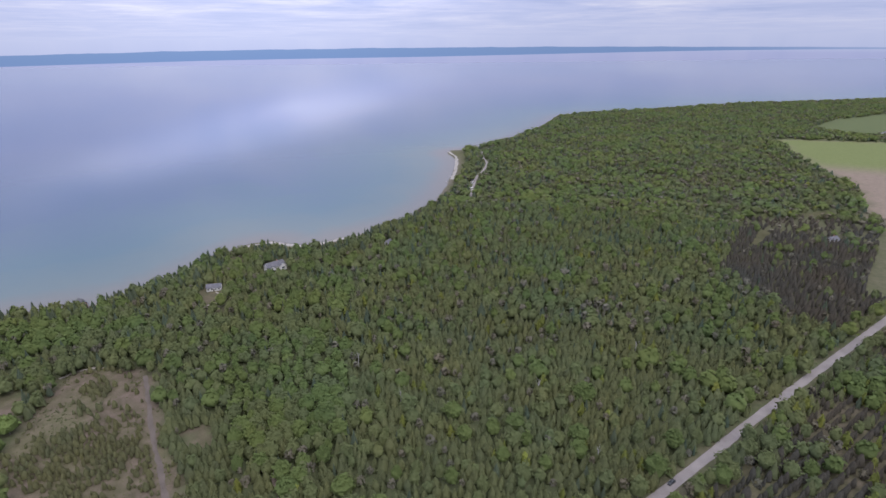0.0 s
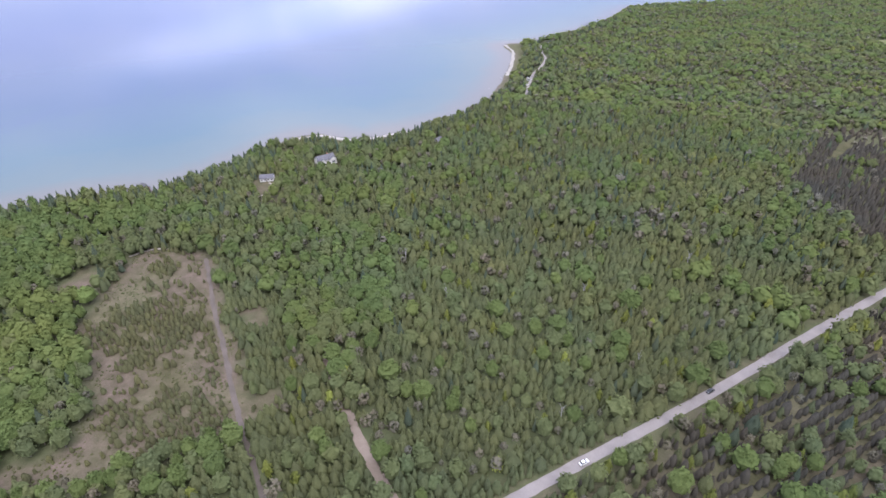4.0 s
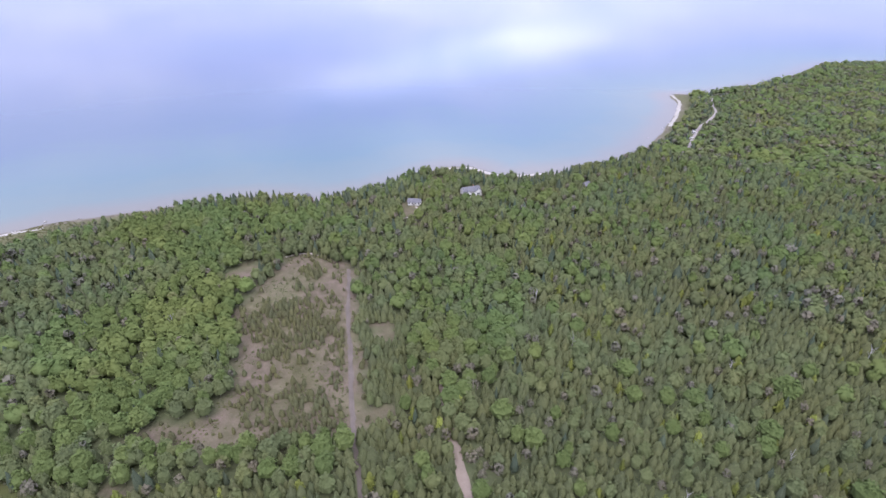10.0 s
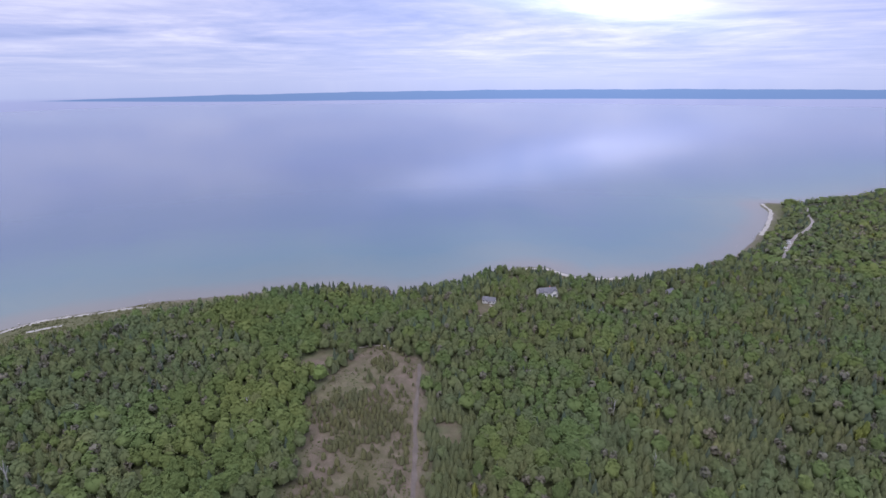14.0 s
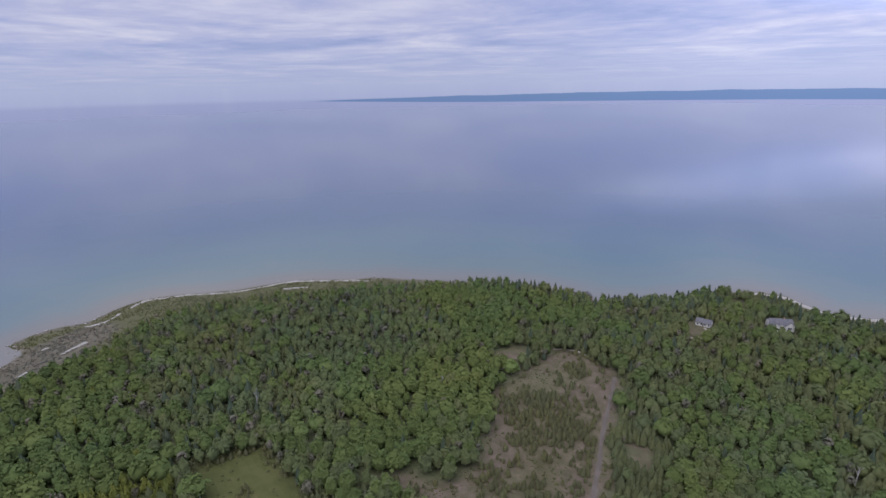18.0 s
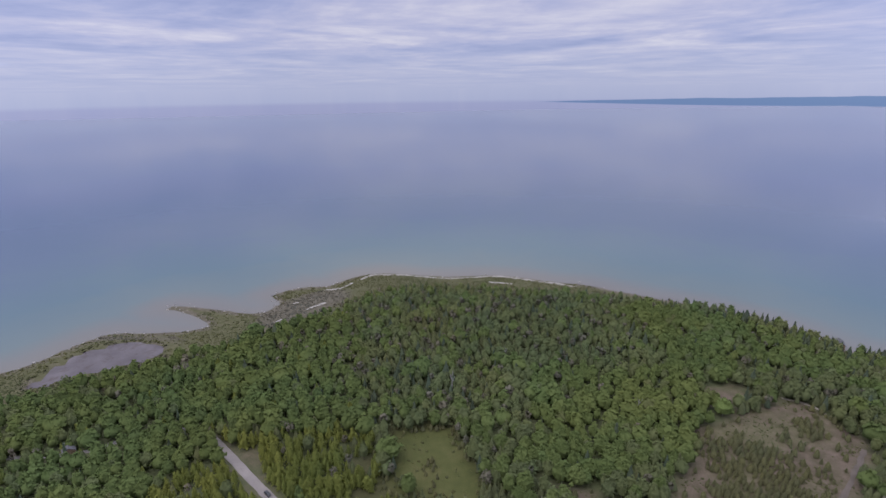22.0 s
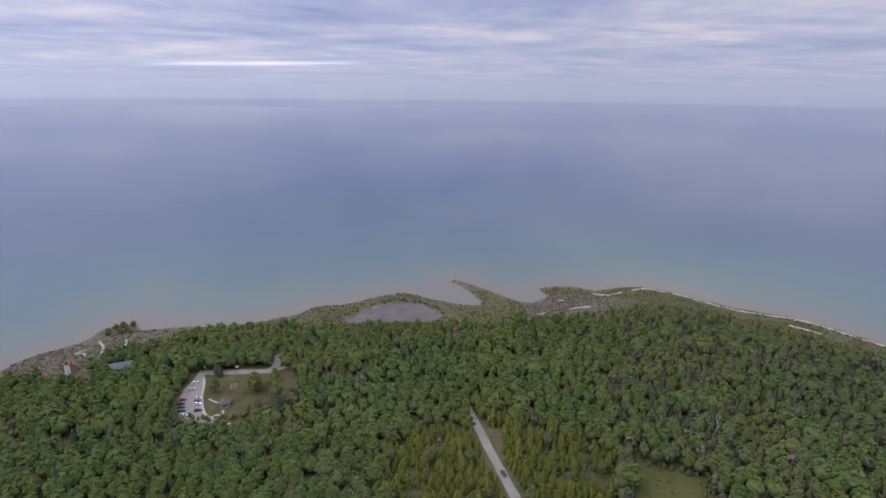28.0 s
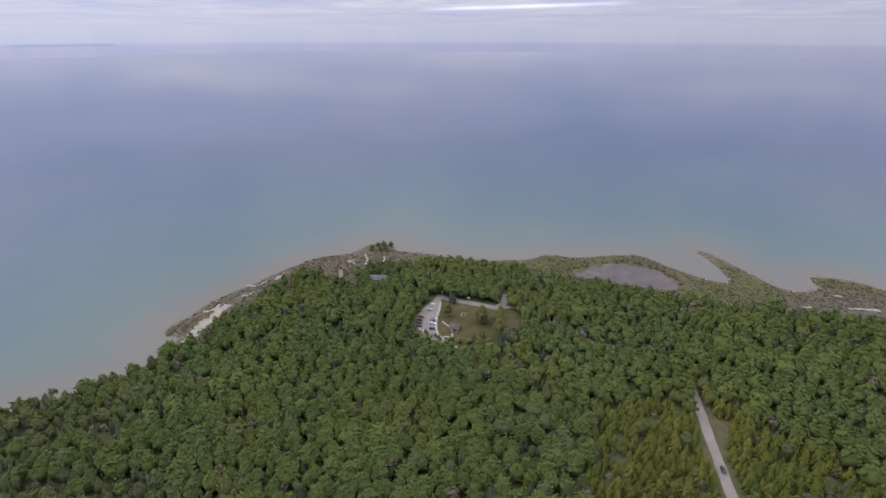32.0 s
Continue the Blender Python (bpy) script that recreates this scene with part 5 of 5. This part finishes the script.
def hip_roof(w, d, h, rise, over=0.6, thick=0.2):
    bm = bmesh.new()
    x, y, r = w / 2 + over, d / 2 + over, max((w - d) / 2, 0.05)
    z0 = h - 0.1
    lo = [bm.verts.new(c) for c in ((-x, -y, z0), (x, -y, z0), (x, y, z0), (-x, y, z0))]
    up = [bm.verts.new((*v.co.xy, z0 + thick)) for v in lo]
    ra, rb = bm.verts.new((-r, 0, h + rise)), bm.verts.new((r, 0, h + rise))
    bm.faces.new(lo[::-1])
    for i in range(4):
        j = (i + 1) % 4
        bm.faces.new((lo[i], lo[j], up[j], up[i]))
    bm.faces.new((up[0], up[1], rb, ra))
    bm.faces.new((up[1], up[2], rb))
    bm.faces.new((up[2], up[3], ra, rb))
    bm.faces.new((up[3], up[0], ra))
    return bm


def window_in(wall, x, z, w, h, y, facing):
    """A window with a raised frame, a sill and a pane on a wall along x."""
    f = bmesh.new()
    for a0, a1, b0, b1 in ((-w / 2 - 0.09, -w / 2, -h / 2 - 0.09, h / 2 + 0.09), (w / 2, w / 2 + 0.09, -h / 2 - 0.09, h / 2 + 0.09),
                           (-w / 2, w / 2, h / 2, h / 2 + 0.09), (-w / 2, w / 2, -h / 2 - 0.09, -h / 2), (-0.03, 0.03, -h / 2, h / 2)):
        box(f, x + a0, x + a1, y - 0.02, y + 0.06, z + b0, z + b1)
    fr = part("window", f, TRIM, wall)
    part("pane", block(x - w / 2, x + w / 2, y - 0.01, y + 0.025, z - h / 2, z + h / 2, 0), PANE, fr)
    part("sill", block(x - w / 2 - 0.15, x + w / 2 + 0.15, y + 0.062, y + 0.16, z - h / 2 - 0.16, z - h / 2 - 0.1, 0.01), TRIM, fr)
    if facing < 0:
        fr.matrix_basis = Matrix.Rotation(math.pi, 4, "Z")
    return fr


def house(name, x, y, turn, w, d, h, rise, roof_mat, wall_mat, label, wings=(), windows=4, chimney=True, group=""):
    """A gabled house; wings are (x, width, depth, height, rise) gables that come forward."""
    t = thing(name, pose(x, y, max(ground_at(x, y), 0.3), 0, 0, turn), label, "house", group)
    walls = part("wall", gable_walls(w, d, h, rise), wall_mat, t)
    part("roof", gable_roof(w, d, h, rise), roof_mat, t)
    for i in range(windows):
        px = -w / 2 + w * (i + 0.5) / windows
        if abs(px) > 1.2:
            for facing in (-1, 1):
                window_in(walls, px * facing, h * 0.55, 1.3, 1.3, d / 2, facing)
    dr = part("door", block(-0.55, 0.55, -d / 2 - 0.06, -d / 2 - 0.004, 0.0, 2.05), DOOR, t)
    part("handle", block(0.36, 0.44, -d / 2 - 0.12, -d / 2 - 0.065, 0.95, 1.03, 0.01), TRIM, dr)
    if chimney:
        part("chimney", block(w * 0.2 - 0.4, w * 0.2 + 0.4, 0.4, 1.2, h + rise * 0.4, h + rise + 0.9, 0.04), BRICK, t)
    for k, (wx, ww, wd, wh, wr) in enumerate(wings):
        m = pose(wx, -d / 2 - wd / 2 + 1.0, 0, 0, 0, 90)
        g = gable_walls(wd + 2, ww, wh, wr)
        g.transform(m)
        wing = part("wing_wall", g, wall_mat, t)
        r = gable_roof(wd + 2, ww, wh, wr, 0.4)
        r.transform(m)
        part("wing_roof", r, roof_mat, t)
        window_in(wing, -wx, wh * 0.55, ww * 0.4, 1.5, d / 2 + wd, -1)
    return t


house("house", -154.5, 454, 42, 17, 9.5, 4.6, 3.0, GREY_ROOF, WHITE_WALL, "large white house with pale grey gabled roofs", ((-5.5, 6.5, 4, 4.4, 2.6), (5.0, 7.0, 3, 4.8, 2.8)), 6)
house("cottage", -195, 413, 14, 11.5, 7.0, 3.2, 2.2, GREY_ROOF, WHITE_WALL, "small white cottage with a grey roof at the drive's end", (), 4, False)
house("cabin", -79, 523, 30, 10, 7, 3.4, 2.4, GREY_ROOF, TRIM, "grey-roofed cabin half hidden in shore trees", (), 3, False)
house("cabin", -54, 514, 60, 9, 6, 3.2, 2.2, GREY_ROOF, WHITE_WALL, "pale cabin half hidden among trees", (), 3, False)
house("cabin", -294, 388, -40, 9, 6, 3.2, 2.0, DARK_ROOF, WOOD, "dark timber cabin at the shore", (), 3, False)
house("farmhouse", 403, 503, 20, 11, 8, 4.5, 2.8, GREY_ROOF, WHITE_WALL, "white farmhouse in the brown plantation", (), 3)
house("barn", 930, 1105, 35, 22, 12, 5, 4, GREY_ROOF, WHITE_WALL, "far white barn beside the field", (), 4, False)
house("restroom", -300, -147, 25, 8, 6, 3.0, 1.8, GREY_ROOF, WOOD, "small grey-roofed hut beside the lane", (), 2, False)
house("keepers_house", -260.5, -316.5, 131, 16, 8, 3.4, 2.6, BLUE_ROOF, WHITE_WALL, "low house with a blue-grey roof among trees", (), 4)
house("station_house", -249.5, -351.5, 62, 8, 6, 3.8, 2.4, BRICK_ROOF, BRICK, "orange brick station house with a red-brown roof", (), 3)


def light_tower(x, y):
    """A short white lighthouse tower with a railed gallery and a dark lantern."""
    t = thing("light_tower", pose(x, y, ground_at(x, y), 0, 0, 20), "short white light tower with a dark lantern room", "lighthouse")
    shaft = part("shaft", tube(1.9, 1.5, -0.3, 8.2, 14), WHITE_WALL, t)
    for k in range(3):
        part("window", block(-0.3, 0.3, -1.95 + 0.1 * k, -1.6, 1.8 + 2.2 * k, 2.7 + 2.2 * k, 0.02), PANE, shaft)
    gal = part("gallery", tube(2.0, 2.1, 8.2, 8.5, 16), DOOR, t)
    for k in range(10):
        a = k * math.pi / 5
        part("railing_post", tube(0.04, 0.04, 8.5, 9.4, 5, 1.9 * math.cos(a), 1.9 * math.sin(a)), DOOR, gal)
    part("lantern", tube(1.05, 1.05, 8.5, 10.2, 10), PANE, t)
    part("lantern_roof", tube(1.35, 0.12, 10.2, 11.2, 10), DOOR, t)
    return t


light_tower(-244, -347)
shed = thing("shed", pose(-234, -357, ground_at(-234, -357), 0, 0, 30), "small red shed beside the light station", "shed")
part("wall", gable_walls(4, 3, 2.3, 1.2), RED_ROOF, shed)
part("roof", gable_roof(4, 3, 2.3, 1.2, 0.3, 0.12), RED_ROOF, shed)
part("door", block(-0.5, 0.5, -1.56, -1.504, 0, 1.95), DOOR, shed)
pole = thing("flagpole", pose(-242, -361, ground_at(-242, -361)), "tall thin white flagpole", "flagpole")
part("mast", tube(0.13, 0.06, 0, 12, 8), TRIM, pole)
part("ball", tube(0.14, 0.05, 12, 12.25, 8), TRIM, pole)
part("base", tube(0.5, 0.4, -0.1, 0.35, 10), CONCRETE, pole)
for i, line in enumerate(([(-273.5, -351), (-280, -356), (-285, -362), (-291, -372.5)], [(-286.5, -342.5), (-293, -347), (-299, -353.5)], [(-268.5, -360), (-270.5, -365), (-269, -370.5), (-277, -369)],
                          [(-225.5, -350.5), (-231, -349), (-237, -346.4)], [(-280, -332.5), (-283, -332), (-286, -330.5)])):
    ribbon("footpath", glide(line, 4), 1.8, SAND, "white shell footpath near the light station", "path", 0.3, 0.3, 20 + i)

# ---------------------------------------------------------------- day-use area
def slab(name, poly, material, label, lift=0.14):
    bm = bmesh.new()
    vs = [bm.verts.new((x, y, max(ground_at(x, y), 0.3) + lift)) for x, y in poly]
    f = bm.faces.new(vs)
    if f.normal.z < 0:
        f.normal_flip()
    bm.normal_update()
    g = bmesh.ops.extrude_face_region(bm, geom=[f])
    bmesh.ops.translate(bm, verts=[v for v in g["geom"] if isinstance(v, bmesh.types.BMVert)], vec=(0, 0, 0.05))
    bmesh.ops.triangulate(bm, faces=bm.faces)
    bmesh.ops.recalc_face_normals(bm, faces=bm.faces)
    me = bpy.data.meshes.new(name)
    bm.to_mesh(me)
    bm.free()
    me.materials.append(material)
    return tagged(new(name, me), label, "paving", kind="structure")


LOT = glide([(-278, -264), (-268, -260), (-256, -257), (-243, -251), (-231, -240), (-226, -228), (-227, -216), (-230.5, -204), (-231.2, -208), (-232.2, -216), (-234.8, -224), (-240.8, -231.6), (-251, -240.6), (-263, -249), (-274, -257)], 3, True)
slab("parking_lot", LOT, ASPHALT, "curved grey parking lot")
ribbon("access_road", ACCESS, 6.2, ASPHALT, "grey access road along the mown grass", "road", 0.28, 0.2, 30)
ribbon("access_fork", ACCESS_FORK, 6.0, ASPHALT, "grey road fork under the trees", "road", 0.30, 0.2, 31)
ribbon("access_loop", glide([(-292, -214), (-299, -208), (-302, -203)], 5), 4.0, ASPHALT, "short grey spur", "road", 0.32, 0.2, 32)
for i, (line, w) in enumerate((([(-270, -254), (-262.4, -247.6), (-250, -238.8), (-239.6, -229.6), (-233.6, -222), (-231, -214), (-230, -205.5), (-232, -196)], 1.8), ([(-231.5, -208.5), (-236, -211.5), (-241, -215)], 1.6),
                               ([(-232, -217), (-235.2, -215.6), (-236, -211.5)], 1.4), ([(-248.6, -232), (-247.4, -228), (-246.6, -223)], 1.4))):
    ribbon("footpath", glide(line, 4), w, CONCRETE, "pale concrete footpath", "path", 0.36, 0.05, 40 + i)

pav = thing("pavilion", pose(-246.4, -217.8, ground_at(-246.4, -217.8), 0, 0, 28), "open picnic shelter with a dark hipped roof", "pavilion")
part("floor", block(-3.8, 3.8, -3.0, 3.0, -0.3, 0.18), CONCRETE, pav)
part("roof", hip_roof(7.2, 5.8, 2.7, 1.9), DARK_ROOF, pav)
for px in (-3.3, 0, 3.3):
    for py in (-2.6, 2.6):
        part("post", block(px - 0.11, px + 0.11, py - 0.11, py + 0.11, 0.18, 2.62, 0.015), WOOD, pav)
for px in (-1.7, 1.7):
    tb = thing("picnic_table", pav.matrix_basis @ pose(px, 0, 0.18), "brown timber picnic table in the shelter", "table", "picnic tables")
    part("tabletop", block(-0.4, 0.4, -0.95, 0.95, 0.7, 0.76, 0.01), WOOD, tb)
    for s in (-1, 1):
        part("bench", block(s * 0.75 - 0.14, s * 0.75 + 0.14, -0.95, 0.95, 0.4, 0.45, 0.01), WOOD, tb)
        part("leg", box(block(-0.7, 0.7, s * 0.6 - 0.04, s * 0.6 + 0.04, 0.32, 0.4, 0), -0.06, 0.06, s * 0.6 - 0.04, s * 0.6 + 0.04, 0, 0.7), WOOD, tb)
bed = thing("garden_bed", pose(-266.6, -227, ground_at(-266.6, -227), 0, 0, 30), "pale timber frame of a garden bed on the grass", "garden bed")
for x0, x1, y0, y1 in ((-3, 3, -1.7, -1.4), (-3, 3, 1.4, 1.7), (-3.0, -2.7, -1.397, 1.397), (2.7, 3.0, -1.397, 1.397), (-0.15, 0.15, -1.397, 1.397)):
    part("plank", block(x0, x1, y0, y1, -0.1, 0.35, 0.02), SAND, bed)
sign = thing("information_sign", pose(-287.5, -240, ground_at(-287.5, -240), 0, 0, 120), "white information board on two posts", "sign")
part("board", block(-1.2, 1.2, -0.06, 0.06, 1.0, 2.6, 0.02), TRIM, sign)
for px in (-0.9, 0.9):
    part("post", block(px - 0.07, px + 0.07, 0.065, 0.2, -0.2, 2.5, 0.01), WOOD, sign)

# ---------------------------------------------------------------- vehicles
RUBBER = two_tone("tyre_rubber", (0.012, 0.012, 0.012), (0.03, 0.03, 0.03), 4.0)
RIM = two_tone("steel_rim", (0.35, 0.35, 0.36), (0.55, 0.55, 0.56), 3.0, 0.35, metallic=0.8)
LAMP_RED = two_tone("tail_lamp_glass", (0.25, 0.01, 0.01), (0.4, 0.03, 0.02), 4.0, 0.3)
LAMP_WHITE = two_tone("head_lamp_glass", (0.6, 0.6, 0.6), (0.8, 0.8, 0.8), 4.0, 0.2)
GLASS = surface("car_glass", lambda n, co: n.ramp(n.noise(co, 1.0), [(0.3, (0.02, 0.025, 0.03)), (0.7, (0.04, 0.045, 0.05))]), 0.06, 0.5)


def loft(stations, half):
    """Skin over (x, low z, high z, half width) sections, shoulders drawn in."""
    bm = bmesh.new()
    rows = []
    for x, z0, z1, w in stations:
        rows.append([bm.verts.new(c) for c in ((x, -w, z0), (x, -w, (z0 + z1) / 2 + 0.05), (x, -w * half, z1), (x, w * half, z1), (x, w, (z0 + z1) / 2 + 0.05), (x, w, z0))])
    for a, b in zip(rows, rows[1:]):
        for i in range(6):
            j = (i + 1) % 6
            bm.faces.new((a[i], a[j], b[j], b[i]))
    bm.faces.new(rows[0][::-1])
    bm.faces.new(rows[-1])
    bmesh.ops.recalc_face_normals(bm, faces=bm.faces)
    return bm


def car(x, y, turn, dark, light, label, group="parked cars", long=4.6):
    paint = two_tone("car_paint", dark, light, 1.0, 0.3, specular=0.5)
    t = thing("car", pose(x, y, max(ground_at(x, y), 0.3) + 0.26, 0, 0, turn), label, "car", group)
    k = long / 4.6
    body = part("body", loft([(-2.3 * k, 0.45, 0.8, 0.78), (-2.2 * k, 0.25, 0.98, 0.88), (-0.9 * k, 0.22, 1.0, 0.92), (1.0 * k, 0.22, 0.96, 0.92), (2.1 * k, 0.25, 0.78, 0.88), (2.3 * k, 0.4, 0.65, 0.76)], 0.9), paint, t)
    cab = part("cabin", loft([(-1.95 * k, 0.95, 1.02, 0.80), (-1.3 * k, 0.95, 1.42, 0.80), (0.2 * k, 0.95, 1.46, 0.80), (1.05 * k, 0.92, 1.0, 0.80)], 0.8), GLASS, t)
    part("roof", loft([(-1.3 * k, 1.40, 1.47, 0.66), (-0.5 * k, 1.44, 1.53, 0.66), (0.25 * k, 1.42, 1.49, 0.64)], 0.92), paint, cab)
    for wx in (-1.4 * k, 1.4 * k):
        for s in (-1, 1):
            m = pose(wx, s * 0.82, 0.32, 90)
            tyre = tube(0.33, 0.33, -0.11, 0.11, 14)
            tyre.transform(m)
            wheel = part("wheel", tyre, RUBBER, t)
            rim = tube(0.2, 0.2, -0.125, 0.125, 10)
            rim.transform(m)
            part("rim", rim, RIM, wheel)
    for s in (-1, 1):
        part("headlight", block(2.16 * k, 2.3 * k, s * 0.6 - 0.16, s * 0.6 + 0.16, 0.55, 0.70, 0.02), LAMP_WHITE, t)
        part("tail_light", block(-2.32 * k, -2.2 * k, s * 0.62 - 0.14, s * 0.62 + 0.14, 0.62, 0.80, 0.02), LAMP_RED, t)
    return t


BLACK, WHITE, SILVER, BLUE, RED = ((0.012, 0.013, 0.015), (0.03, 0.03, 0.035)), ((0.62, 0.62, 0.62), (0.75, 0.75, 0.75)), ((0.35, 0.36, 0.38), (0.46, 0.47, 0.49)), ((0.05, 0.08, 0.16), (0.08, 0.12, 0.22)), ((0.16, 0.03, 0.03), (0.24, 0.05, 0.05))
car(43.5, 146.0, 33, *WHITE, "white car on the gravel road beside the hedge", "cars on the road")
car(109.6, 191.2, 214, *BLACK, "black car on the gravel road", "cars on the road")
car(-236.5, -34.8, 33, *BLACK, "black car on the gravel road", "cars on the road")
for x, y, a, c, word in ((-242.4, -247.2, 122, RED, "dark red"), (-238.4, -244.9, 120, BLACK, "black"), (-235.2, -242, 120, BLACK, "black"), (-232, -238.9, 118, BLACK, "black"), (-228.4, -233.6, 116, SILVER, "silver"),
                         (-246.6, -239.2, 122, SILVER, "silver"), (-244, -236.9, 122, BLUE, "dark blue"), (-241.2, -234.8, 122, WHITE, "white"), (-235.6, -229.6, 118, BLACK, "black"), (-254, -250.6, 150, SILVER, "silver"), (-262, -254.6, 152, WHITE, "white")):
    car(x, y, a, *c, word + " car parked in the curved lot")
car(-303, -209, 40, *BLACK, "black car parked by the road fork")
for i, (x, y) in enumerate(((52, 797), (51, 788), (51, 779), (50, 770), (50, 760), (46, 735))):
    car(x, y, 10 + i * 4, *(WHITE if i % 2 else SILVER), ("white" if i % 2 else "silver") + " car parked along the shore road", "cars on the shore road", 5.4)

# ---- the pond in the marsh
MUD_WATER = surface("mud_water", lambda n, co: n.mix(n.ramp(n.noise(co, 0.11, 6.0, 0.7, 1.2), [(0.52, (0, 0, 0)), (0.68, (0.75, 0.75, 0.75))]), n.ramp(n.noise(co, 0.05, 4.0), [(0.35, (0.066, 0.057, 0.060)), (0.65, (0.105, 0.093, 0.098))]), (0.052, 0.038, 0.030, 1.0)), 0.5, 0.2)
pond = mesh_of("pond", [(x, y, 0.22) for x, y in POND], [tuple(range(len(POND)))], MUD_WATER)
tagged(new("pond", pond), "shallow mauve-grey pond in the marsh", "pond", kind="structure")

# ---- stones along the water
rng = np.random.default_rng(12)
bmv, bmf, nv = [], [], 0
line = COAST[(COAST[:, 0] < 60) & (COAST[:, 1] < 1020) & (COAST[:, 1] > -400)]
for i in range(160):
    p = line[rng.integers(0, len(line))] + rng.normal(0, 3.0, 2)
    v, f, o = lump(rng, np.zeros(3), rng.uniform(0.4, 1.3), 5)
    bmv.append(v * [1, 1.2, 0.7] + [p[0], p[1], 0.15])
    bmf.append(f + nv)
    nv += len(v)
me = mesh_of("shore_stones", [tuple(v) for v in np.vstack(bmv)], [tuple(int(k) for k in f) for f in np.vstack(bmf)], ROCK)
tagged(new("shore_stones", me), "pale limestone boulders along the waterline", "stones", kind="stuff")
